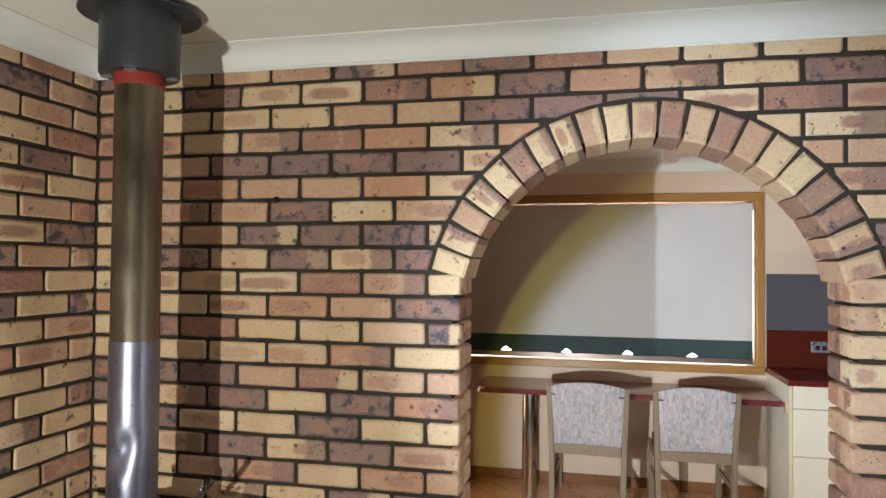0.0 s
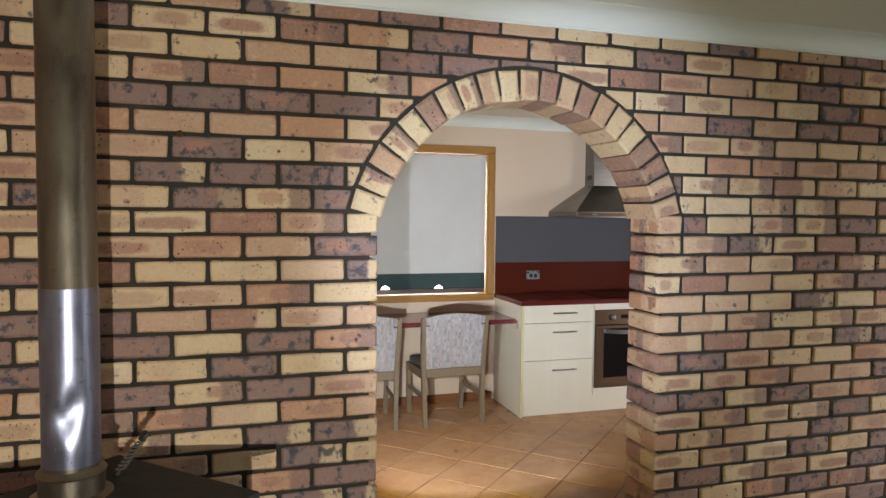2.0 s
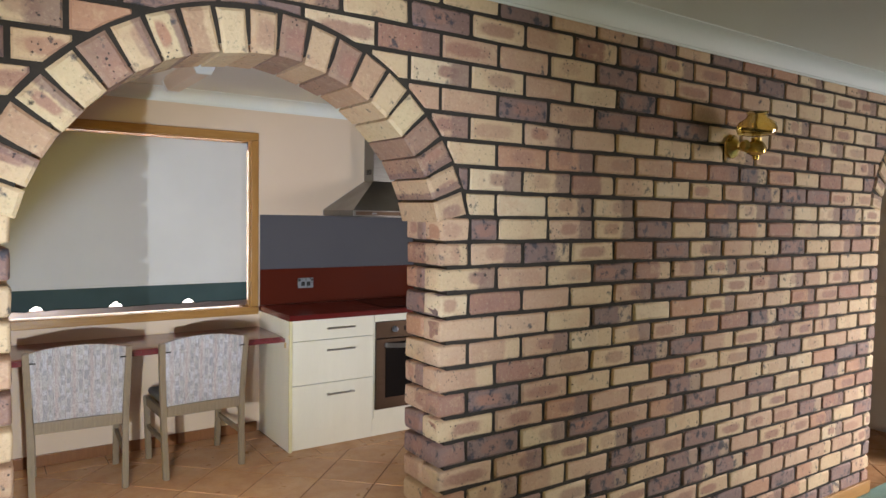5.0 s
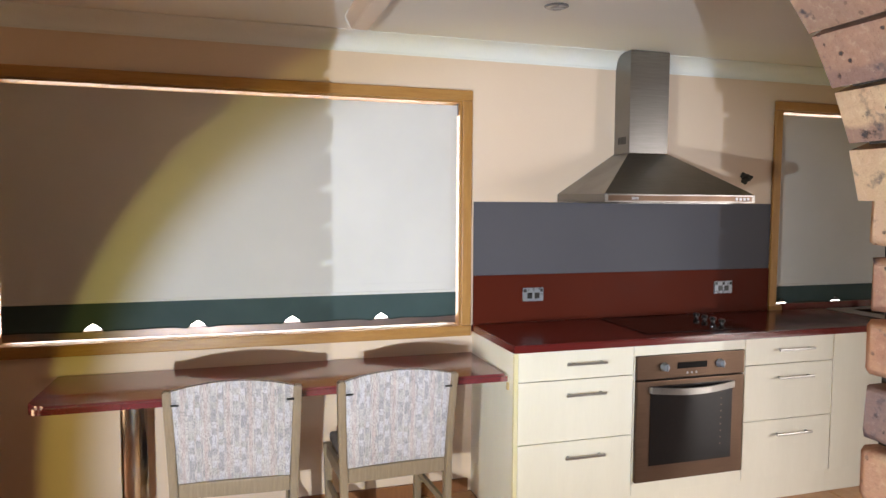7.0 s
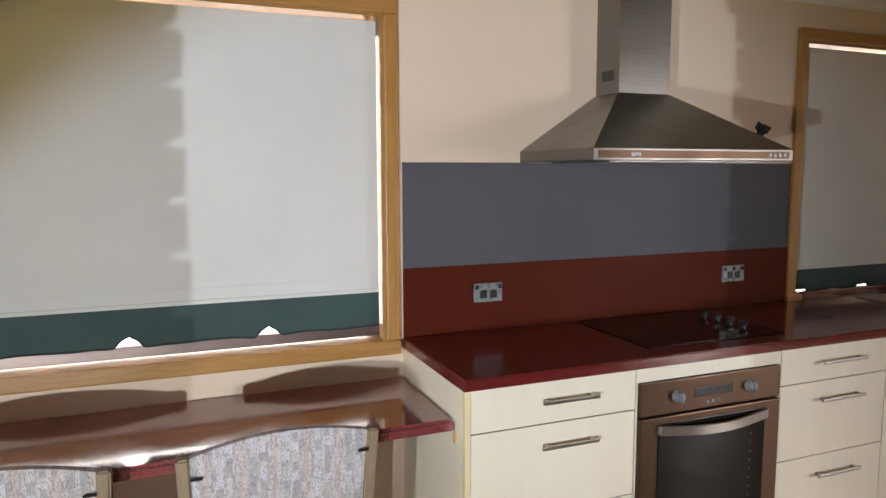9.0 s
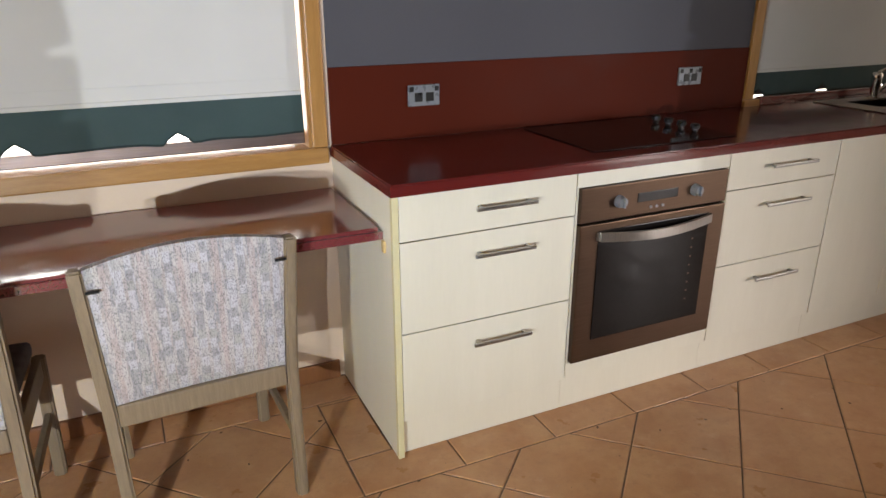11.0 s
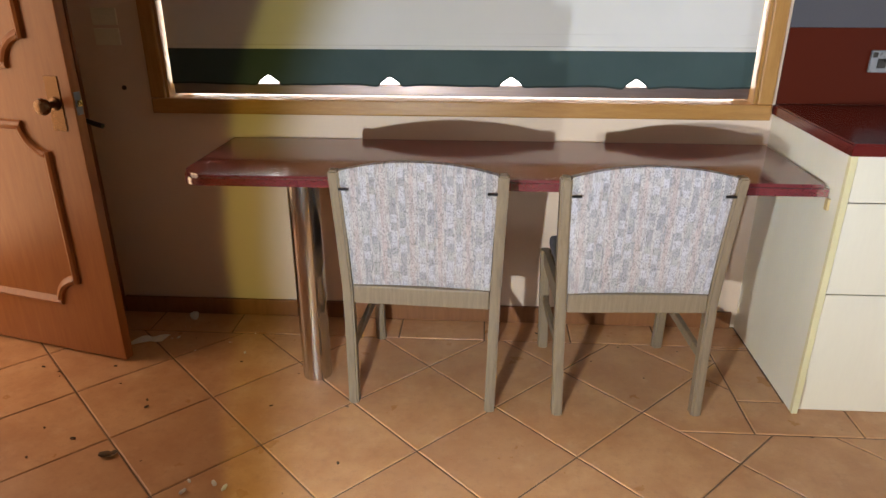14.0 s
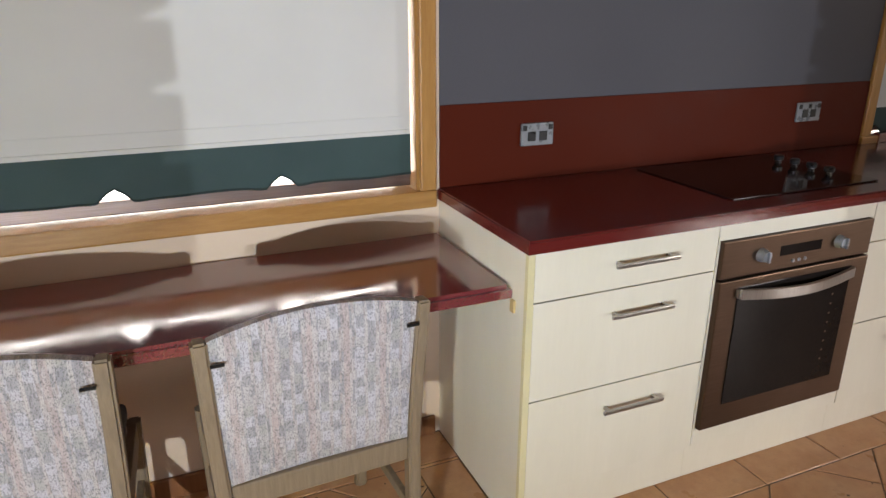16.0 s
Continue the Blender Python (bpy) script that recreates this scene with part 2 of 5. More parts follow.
def fabric_material():
    """A weave of short upright dashes in columns, over faint square blocks."""
    n = Nodes("woven_fabric", 0.92)
    q = n.place("Object")
    at = n.add("ShaderNodeSeparateXYZ")
    n.link(q, at.inputs[0])

    def cell(wide, high, seed):
        wob = n.maths("MULTIPLY", n.maths("SUBTRACT", n.noise(q, 55, 2), 0.5), 0.004)
        col = n.maths("FLOOR", n.maths("DIVIDE", n.maths("ADD", at.outputs["X"], wob), wide))
        shift = n.tree.nodes.new("ShaderNodeTexWhiteNoise")
        shift.noise_dimensions = "1D"
        n.link(n.maths("ADD", col, seed), shift.inputs["W"])
        row = n.maths("FLOOR", n.maths("ADD", n.maths("DIVIDE", n.maths("ADD", at.outputs["Z"], wob), high), n.maths("MULTIPLY", shift.outputs["Value"], 3.0)))
        key = n.tree.nodes.new("ShaderNodeCombineXYZ")
        for value, socket in ((col, "X"), (row, "Y")):
            n.link(value, key.inputs[socket])
        key.inputs["Z"].default_value = seed
        out = n.tree.nodes.new("ShaderNodeTexWhiteNoise")
        n.link(key.outputs[0], out.inputs["Vector"])
        return out.outputs["Value"]

    dash = cell(0.0065, 0.030, 0.5)
    c = n.ramp(dash, [(0.0, (0.53, 0.50, 0.52)), (0.25, (0.45, 0.40, 0.405)), (0.45, (0.55, 0.52, 0.525)), (0.65, (0.37, 0.36, 0.39)), (0.80, (0.50, 0.465, 0.48))], True)
    # columns: a rose stripe between two columns of blue-white and grey blocks
    u = n.maths("FRACT", n.maths("DIVIDE", n.maths("ADD", at.outputs["X"], 1.0), 0.088))
    rose = n.maths("MULTIPLY", n.maths("GREATER_THAN", u, 0.02), n.maths("LESS_THAN", u, 0.19))
    c = n.mix(n.maths("MULTIPLY", rose, n.grey(dash, 0.0, 1.0, 0.25, 0.75)), c, (0.51, 0.405, 0.40))
    block = cell(0.022, 0.028, 7.5)
    column = n.maths("ADD", n.maths("MULTIPLY", n.maths("GREATER_THAN", u, 0.32), n.maths("LESS_THAN", u, 0.58)), n.maths("MULTIPLY", n.maths("GREATER_THAN", u, 0.68), n.maths("LESS_THAN", u, 0.90)))
    tone = n.ramp(block, [(0.0, (0.55, 0.55, 0.63)), (0.34, (0.33, 0.33, 0.37)), (0.62, (0.50, 0.485, 0.51)), (0.84, (0.40, 0.40, 0.40))], True)
    c = n.mix(n.maths("MULTIPLY", column, 0.7), c, tone)
    # dark flecks between the yarns
    fleck = n.noise(n.place("Object", (1, 1, 0.5)), 300, 3, 0.9)
    c = n.mix(n.grey(fleck, 0.51, 0.58, 0.0, 0.75), c, (0.13, 0.125, 0.14))
    n.color(c)
    n.bump(n.noise(q, 420, 2), 0.6, 0.002)
    return n.mat


def laminate_material(name, a, b, rough, ior=1.6):
    n = Nodes(name, rough)
    p = n.place("World")
    c = n.mix(n.grey(n.noise(p, 240, 3, 0.7), 0.35, 0.65), a, b)
    n.color(n.mix(n.grey(n.noise(p, 3.0, 5, 0.7), 0.6, 0.8, 0.0, 0.12), c, (0.20, 0.06, 0.055)))
    n.roughness(n.grey(n.noise(p, 6, 5, 0.7), 0.3, 0.75, rough - 0.05, rough + 0.12))
    n.bsdf.inputs["Specular IOR Level"].default_value = 1.0
    n.bsdf.inputs["IOR"].default_value = ior
    return n.mat


def steel(name, a, b, rough, along=(1, 1, 60)):
    n = Nodes(name, rough, 1.0)
    p = n.place("Object", along)
    f = n.noise(p, 8, 4, 0.6)
    n.color(n.mix(n.grey(f, 0.3, 0.7), a, b))
    n.roughness(n.grey(n.noise(n.place("Object"), 5, 4), 0.3, 0.7, rough - 0.06, rough + 0.1))
    n.bump(f, 0.05, 0.0004)
    return n.mat


def flue_material(name, a, b):
    n = Nodes(name, 0.34, 0.9)
    p = n.place("World", (1, 1, 0.35))
    c = n.mix(n.grey(n.noise(p, 7, 5, 0.7), 0.35, 0.7), a, b)
    c = n.mix(n.grey(n.noise(n.place("World"), 45, 4, 0.7), 0.58, 0.72, 0.0, 0.6), c, (0.16, 0.10, 0.06))
    n.color(c)
    n.roughness(n.grey(n.noise(p, 14, 4), 0.3, 0.7, 0.26, 0.48))
    return n.mat


def glass_material(name, color, rough=0.02):
    n = Nodes(name, rough)
    n.bsdf.inputs["Base Color"].default_value = (*color, 1)
    n.bsdf.inputs["Transmission Weight"].default_value = 1.0
    n.bsdf.inputs["IOR"].default_value = 1.45
    return n.mat


def blind_material(name, a, b):
    n = Nodes(name, 0.8)
    p = n.place("World")
    w = n.add("ShaderNodeTexWave", Scale=180.0, Distortion=0.6)
    w.bands_direction = "Z"
    n.link(p, w.inputs["Vector"])
    n.color(n.mix(n.grey(n.noise(p, 2.2, 5), 0.35, 0.7), a, b))
    n.bump(w.outputs["Fac"], 0.06, 0.0006)
    return n.mat


M = {
    "brick": brick_material("clinker_brick", [(0.0, (0.66, 0.49, 0.31)), (0.13, (0.54, 0.35, 0.235)), (0.24, (0.27, 0.17, 0.15)), (0.34, (0.64, 0.46, 0.285)), (0.44, (0.50, 0.275, 0.175)), (0.53, (0.24, 0.16, 0.145)),
                                              (0.60, (0.70, 0.55, 0.37)), (0.68, (0.36, 0.195, 0.145)), (0.76, (0.60, 0.41, 0.28)), (0.86, (0.25, 0.16, 0.142)), (0.92, (0.53, 0.34, 0.23))]),
    "brick_pale": brick_material("pale_clinker_brick", [(0.0, (0.64, 0.50, 0.31)), (0.25, (0.56, 0.39, 0.25)), (0.45, (0.68, 0.53, 0.34)), (0.65, (0.48, 0.31, 0.20)), (0.78, (0.62, 0.46, 0.29)), (0.94, (0.33, 0.205, 0.15))]),
    "mortar": painted("dark_mortar", (0.020, 0.0165, 0.0135), (0.046, 0.037, 0.029), 0.95, 9, 180, 0.5),
    "tile": tile_material(),
    "grout": painted("tile_grout", (0.12, 0.076, 0.048), (0.20, 0.13, 0.085), 0.95, 6, 120, 0.3),
    "carpet": carpet_material(),
    "peach": painted("peach_plaster", (0.70, 0.55, 0.43), (0.74, 0.60, 0.48), 0.62, 1.4, 140, 0.10),
    "white": painted("white_ceiling", (0.78, 0.78, 0.75), (0.82, 0.82, 0.80), 0.7, 1.2, 120, 0.05),
    "cornice": painted("white_cornice", (0.76, 0.80, 0.80), (0.82, 0.84, 0.84), 0.6, 2.0, 100, 0.04),
    "trim": wood("varnished_pine", (0.33, 0.155, 0.040), (0.46, 0.245, 0.075), 0.36, (1, 9, 9)),
    "trim_up": wood("varnished_pine_upright", (0.33, 0.155, 0.040), (0.46, 0.245, 0.075), 0.36, (9, 9, 1)),
    "door": wood("red_brown_timber", (0.27, 0.088, 0.022), (0.36, 0.135, 0.034), 0.34, (9, 9, 0.8)),
    "door_dark": wood("dark_timber", (0.20, 0.08, 0.03), (0.28, 0.12, 0.05), 0.45, (9, 9, 0.8)),
    "blind": blind_material("cream_blind_cloth", (0.60, 0.595, 0.59), (0.645, 0.64, 0.635)),
    "green": painted("dark_green_valance", (0.028, 0.055, 0.058), (0.039, 0.074, 0.076), 0.75, 5, 260, 0.2),
    "alu": steel("brown_aluminium", (0.20, 0.155, 0.145), (0.27, 0.21, 0.20), 0.40, (1, 60, 60)),
    "red_top": laminate_material("dark_red_laminate", (0.112, 0.013, 0.012), (0.135, 0.018, 0.016), 0.16),
    # worktop laminate again, its base lifted to pink for the reflected sheen
    "bench_top": laminate_material("red_laminate_with_sheen", (0.172, 0.034, 0.040), (0.200, 0.045, 0.052), 0.08, 1.95),
    "red_splash": dull(painted("rust_red_splashback", (0.070, 0.0095, 0.0034), (0.082, 0.012, 0.0045), 0.55, 2.0, 200, 0.02), 0.10),
    "grey_splash": dull(painted("grey_metal_splashback", (0.082, 0.080, 0.096), (0.098, 0.096, 0.112), 0.62, 1.6, 240, 0.03, 0.0), 0.15),
    "cream": painted("cream_laminate", (0.74, 0.70, 0.59), (0.79, 0.75, 0.64), 0.42, 2.5, 30, 0.03, 0.0, "World", (4, 4, 0.6)),
    "cream_edge": painted("yellowed_edging", (0.66, 0.60, 0.36), (0.72, 0.66, 0.42), 0.5, 6, 60, 0.05),
    "ply": painted("bare_edge", (0.55, 0.40, 0.18), (0.66, 0.50, 0.25), 0.7, 20, 120, 0.1),
    # near-black paint for the shade inside gaps, slots and the wall hole
    "gap": painted("gap_shade", (0.03, 0.028, 0.025), (0.05, 0.045, 0.04), 0.9, 5, 80, 0.0),
    "steel": steel("brushed_steel", (0.42, 0.40, 0.38), (0.55, 0.53, 0.50), 0.32),
    "steel_h": steel("brushed_steel_sideways", (0.36, 0.34, 0.32), (0.48, 0.46, 0.43), 0.34, (60, 1, 1)),
    "hood": steel("rangehood_steel", (0.20, 0.19, 0.18), (0.27, 0.26, 0.25), 0.36, (1, 60, 60)),
    "oven": steel("bronze_oven_steel", (0.095, 0.060, 0.041), (0.122, 0.080, 0.056), 0.40, (1, 60, 60)),
    "sink": steel("sink_steel", (0.46, 0.44, 0.42), (0.56, 0.54, 0.52), 0.5, (60, 1, 1)),
    "green_hem": painted("valance_hem_stitching", (0.010, 0.020, 0.021), (0.02, 0.036, 0.037), 0.85, 40, 400, 0.3),
    "post": steel("polished_steel", (0.50, 0.48, 0.46), (0.62, 0.60, 0.57), 0.16, (60, 60, 1)),
    "chrome": steel("chrome", (0.72, 0.72, 0.72), (0.8, 0.8, 0.8), 0.12),
    "ovenglass": dull(painted("dark_oven_glass", (0.010, 0.008, 0.008), (0.016, 0.013, 0.012), 0.08, 2, 60, 0.0), 0.12),
    "hob": dull(painted("black_glass_hob", (0.016, 0.008, 0.008), (0.024, 0.012, 0.011), 0.09, 3, 80, 0.0), 0.15),
    "black": painted("black_plastic", (0.008, 0.008, 0.009), (0.016, 0.016, 0.016), 0.32, 8, 120, 0.0),
    "silver": painted("silver_plastic", (0.20, 0.21, 0.235), (0.28, 0.295, 0.32), 0.30, 9, 90, 0.0, 0.35),
    "ivory": painted("ivory_plastic", (0.72, 0.66, 0.50), (0.78, 0.72, 0.56), 0.4, 9, 90, 0.0),
    "whiteplastic": painted("white_plastic", (0.74, 0.75, 0.74), (0.80, 0.81, 0.80), 0.4, 4, 90, 0.0),
    "diffuser": painted("cream_acrylic", (0.74, 0.62, 0.52), (0.78, 0.68, 0.58), 0.35, 4, 90, 0.0),
    "ventplastic": painted("yellowed_plastic", (0.66, 0.56, 0.24), (0.74, 0.66, 0.34), 0.45, 6, 90, 0.0),
    "chair": wood("lime_washed_timber", (0.185, 0.138, 0.092), (0.290, 0.220, 0.148), 0.5, (14, 14, 1.2)),
    "fabric": fabric_material(),
    "seat": painted("dark_seat_fabric", (0.10, 0.095, 0.10), (0.17, 0.16, 0.17), 0.95, 30, 300, 0.4),
    "flue": flue_material("stained_flue_steel", (0.17, 0.14, 0.11), (0.27, 0.235, 0.185)),
    "flue_blue": flue_material("blued_flue_steel", (0.20, 0.205, 0.29), (0.32, 0.335, 0.44)),
    "casing": painted("charcoal_enamel", (0.025, 0.03, 0.035), (0.045, 0.05, 0.055), 0.42, 6, 140, 0.05),
    "redband": painted("red_sealant", (0.30, 0.03, 0.025), (0.36, 0.05, 0.035), 0.5, 14, 120, 0.1),
    "stove": painted("black_stove_paint", (0.016, 0.015, 0.015), (0.034, 0.031, 0.031), 0.7, 10, 160, 0.15),
    "brass": steel("aged_brass", (0.52, 0.36, 0.10), (0.66, 0.48, 0.16), 0.25),
    "bronze": steel("dark_bronze", (0.10, 0.055, 0.03), (0.17, 0.095, 0.05), 0.30),
    "amber": glass_material("amber_glass", (0.96, 0.86, 0.46)),
    "glass": glass_material("window_glass", (0.97, 0.98, 0.98)),
    "paper": painted("torn_paper", (0.72, 0.70, 0.66), (0.8, 0.78, 0.74), 0.9, 20, 100, 0.2),
    "crumb": painted("dry_dirt", (0.07, 0.045, 0.03), (0.13, 0.085, 0.05), 0.95, 40, 200, 0.3),
    "backdrop": glow("bright_outdoors", (1.0, 0.98, 0.95), 8.0),
    # closing walls out of view, kept dark so that less light bounces back
    "plain": painted("dark_unseen_wall", (0.20, 0.16, 0.125), (0.25, 0.20, 0.155), 0.8, 1.5, 120, 0.06),
}


def add_box(bm, lo, hi, bevel=0.0, seg=2, m=None):
    made = bmesh.ops.create_cube(bm, size=1.0)["verts"]
    for v in made:
        v.co = Vector([lo[k] + (v.co[k] + 0.5) * (hi[k] - lo[k]) for k in range(3)])
    if bevel:
        edges = list({e for v in made for e in v.link_edges})
        made = list({v for f in bmesh.ops.bevel(bm, geom=edges, offset=bevel, segments=seg, affect="EDGES", profile=0.6)["faces"] for v in f.verts})
        made = list({v for v in made})
    if m is not None:
        bmesh.ops.transform(bm, matrix=m, verts=made)
    return made


def box(lo, hi, bevel=0.0, seg=2):
    bm = bmesh.new()
    add_box(bm, lo, hi, bevel, seg)
    return bm


def lathe(profile, steps=32, m=None):
    """A turned shape round z from (radius, height) pairs."""
    bm = bmesh.new()
    rings = []
    for r, z in profile:
        rings.append([bm.verts.new((r * math.cos(a), r * math.sin(a), z)) for a in (2 * math.pi * k / steps for k in range(steps))])
    for a, b in zip(rings, rings[1:]):
        for k in range(steps):
            bm.faces.new((a[k], a[(k + 1) % steps], b[(k + 1) % steps], b[k]))
    for ring, flip in ((rings[0], True), (rings[-1], False)):
        if profile[0 if flip else -1][0] > 1e-4:
            bm.faces.new(ring[::-1] if flip else ring)
    bmesh.ops.recalc_face_normals(bm, faces=bm.faces)
    if m is not None:
        bmesh.ops.transform(bm, matrix=m, verts=bm.verts)
    return bm


def prism(points, z0, z1, bevel=0.0):
    """A plan outline (counter-clockwise) raised from z0 to z1."""
    bm = bmesh.new()
    low = [bm.verts.new((x, y, z0)) for x, y in points]
    high = [bm.verts.new((x, y, z1)) for x, y in points]
    n = len(points)
    bm.faces.new(low[::-1])
    top = bm.faces.new(high)
    for k in range(n):
        bm.faces.new((low[k], low[(k + 1) % n], high[(k + 1) % n], high[k]))
    if bevel:
        bmesh.ops.bevel(bm, geom=list(top.edges), offset=bevel, segments=2, affect="EDGES")
    return bm


def sweep(points, radius, steps=8):
    """A round bar along points."""
    bm = bmesh.new()
    rings = []
    pts = [Vector(p) for p in points]
    for k, p in enumerate(pts):
        d = (pts[min(k + 1, len(pts) - 1)] - pts[max(k - 1, 0)]).normalized()
        a = d.cross(Vector((0, 0, 1)) if abs(d.z) < 0.9 else Vector((1, 0, 0))).normalized()
        b = d.cross(a)
        rings.append([bm.verts.new(p + radius * (math.cos(t) * a + math.sin(t) * b)) for t in (2 * math.pi * j / steps for j in range(steps))])
    for u, v in zip(rings, rings[1:]):
        for j in range(steps):
            bm.faces.new((u[j], u[(j + 1) % steps], v[(j + 1) % steps], v[j]))
    bm.faces.new(rings[0][::-1])
    bm.faces.new(rings[-1])
    bmesh.ops.recalc_face_normals(bm, faces=bm.faces)
    return bm


def part(name, bm, material, parent=None, label="", smooth=False):
    me = bpy.data.meshes.new(name)
    if smooth:
        for f in bm.faces:
            f.smooth = True
    bm.to_mesh(me)
    bm.free()
    me.materials.append(M[material])
    if smooth:
        me.set_sharp_from_angle(angle=radians(38))
    ob = new(name, me)
    if parent is not None:
        ob.parent = parent
    if label:
        ob["label"] = label
    return ob


def thing(name, label, category, at=None, group="", kind=""):
    ob = new(name)
    ob.empty_display_size = 0.05
    if at is not None:
        ob.matrix_world = at
    return tagged(ob, label, category, group, kind)


def structure(name, bm, material, label, category, smooth=False):
    return tagged(part(name, bm, material, None, "", smooth), label, category, "", "structure")


# ---- the shell ----
CEIL = 2.44
WALL_Y = 3.03       # window wall of the kitchen
ARCH_T = 0.23       # depth of the brick wall with the arches
LEFT_X = -1.45      # brick side wall of the sitting room
COURSE = 0.0857
ARCHES = [(0.0, 1.21, 1.45), (4.30, 5.16, 1.63)]   # left, right, height of the centre
RING = 0.128

structure("floor_carpet", box((LEFT_X - 0.12, -4.3, -0.2), (7.1, 0.0, 0.022)), "carpet", "worn teal green carpet with a short pile", "carpet")
structure("floor_bed", box((-1.8, 0.0, -0.2), (7.1, 3.3, -0.0035)), "grout", "brown grout bed under the terracotta tiles", "floor")
structure("ceiling_sitting_room", box((LEFT_X - 0.12, -4.3, CEIL), (7.1, 0.05, CEIL + 0.1)), "white", "flat white plaster ceiling of the sitting room", "ceiling")
structure("ceiling_kitchen", box((-1.8, 0.16, CEIL), (7.1, 3.25, CEIL + 0.1)), "white", "flat white plaster ceiling of the kitchen", "ceiling")


def wall_with_holes(x0, x1, z0, z1, y0, y1, holes):
    """A wall along x with square openings (x0, x1, z0, z1), made of blocks that meet edge to edge."""
    bm = bmesh.new()
    xs = sorted({x0, x1, *[h[0] for h in holes], *[h[1] for h in holes]})
    for a, b in zip(xs, xs[1:]):
        zs = [z0]
        for h in sorted(holes, key=lambda h: h[2]):
            if h[0] <= a and h[1] >= b:
                zs += [h[2], h[3]]
        zs.append(z1)
        for lo, hi in zip(zs[::2], zs[1::2]):
            if hi > lo:
                add_box(bm, (a, y0, lo), (b, y1, hi))
    bmesh.ops.remove_doubles(bm, verts=bm.verts, dist=1e-5)
    return bm


WIN1 = (-0.625, 1.585, 0.922, 2.135)
WIN2 = (3.672, 5.10, 0.955, 2.18)
structure("wall_window", wall_with_holes(-1.74, 7.1, 0, CEIL, WALL_Y, WALL_Y + 0.24, [WIN1, WIN2]), "peach", "peach painted plaster wall", "wall")
wl = wall_with_holes(0.05, WALL_Y, 0, CEIL, 0, 0.12, [(1.95, 2.79, 0, 2.05)])
bmesh.ops.rotate(wl, cent=(0, 0, 0), matrix=Matrix.Rotation(radians(90), 3, "Z"), verts=wl.verts)
bmesh.ops.translate(wl, vec=(-1.62, 0, 0), verts=wl.verts)
structure("wall_kitchen_side", wl, "peach", "peach painted plaster wall with a doorway", "wall")
# the opening in this end wall is made up for the fill lamp
we = wall_with_holes(0.21, WALL_Y, 0, CEIL, 0, 0.12, [(1.2, 2.6, 0.95, 2.1)])
bmesh.ops.rotate(we, cent=(0, 0, 0), matrix=Matrix.Rotation(radians(90), 3, "Z"), verts=we.verts)
bmesh.ops.translate(we, vec=(6.42, 0, 0), verts=we.verts)
structure("wall_kitchen_end", we, "peach", "peach painted plaster wall", "wall")
# unseen closing wall; its opening only serves the added back fill lamp
structure("wall_back", wall_with_holes(LEFT_X - 0.12, 7.1, 0, CEIL, -4.3, -4.2, [(-0.3, 2.3, 0.9, 2.1)]), "plain", "plain unseen wall closing the room behind", "wall")
# unseen closing wall, open where the glass door is assumed
wr = wall_with_holes(-4.2, 0.0, 0, CEIL, 0, 0.1, [(-3.4, -1.4, 0.05, 2.1)])
bmesh.ops.rotate(wr, cent=(0, 0, 0), matrix=Matrix.Rotation(radians(90), 3, "Z"), verts=wr.verts)
bmesh.ops.translate(wr, vec=(7.0, 0, 0), verts=wr.verts)
structure("wall_sitting_room_end", wr, "plain", "plain unseen wall closing the room", "wall")
structure("backdrop_window", box((-1.6, 3.9, 0.0), (6.4, 3.92, 3.2)), "backdrop", "bright daylight outdoors", "backdrop")


def cornice(name, x0, x1, y, side):
    """A cove cornice along x where the ceiling meets a wall at y; side -1 hangs on the wall's -y face."""
    bm = bmesh.new()
    s = 0.09
    prof = [(0, 0), (0.006, 0), (0.006, 0.008)]
    prof += [(0.010 + (s - 0.018) * (1 - math.cos(a)), 0.010 + (s - 0.018) * math.sin(a)) for a in (k * math.pi / 2 / 8 for k in range(9))]
    prof += [(s - 0.004, s - 0.006), (s, s - 0.006), (s, s - 0.001), (0, s - 0.001)]
    rows = [[bm.verts.new((x, y + side * d, CEIL - s + h)) for d, h in prof] for x in (x0, x1)]
    n = len(prof)
    for k in range(n):
        bm.faces.new((rows[0][k], rows[0][(k + 1) % n], rows[1][(k + 1) % n], rows[1][k]))
    bm.faces.new(rows[0])
    bm.faces.new(rows[1][::-1])
    bmesh.ops.recalc_face_normals(bm, faces=bm.faces)
    return structure(name, bm, "cornice", "white cove cornice under the ceiling", "cornice", True)


cornice("cornice_sitting_room", LEFT_X, 7.0, -0.002, -1)
cornice("cornice_kitchen", -1.62, 6.3, WALL_Y, -1)
side = cornice("cornice_side", -4.2, -0.004, 0.0, -1)
side.matrix_world = pose(LEFT_X, 0, 0, 0, 0, 90)
structure("baseboard_sitting_room", box((1.22, -0.018, 0.022), (4.295, -0.001, 0.098), 0.005), "trim", "varnished pine skirting board", "skirting board")
structure("baseboard_kitchen", box((-0.94, WALL_Y - 0.016, 0.0), (1.63, WALL_Y - 0.001, 0.075), 0.005), "door_dark", "dark varnished timber skirting board", "skirting board")


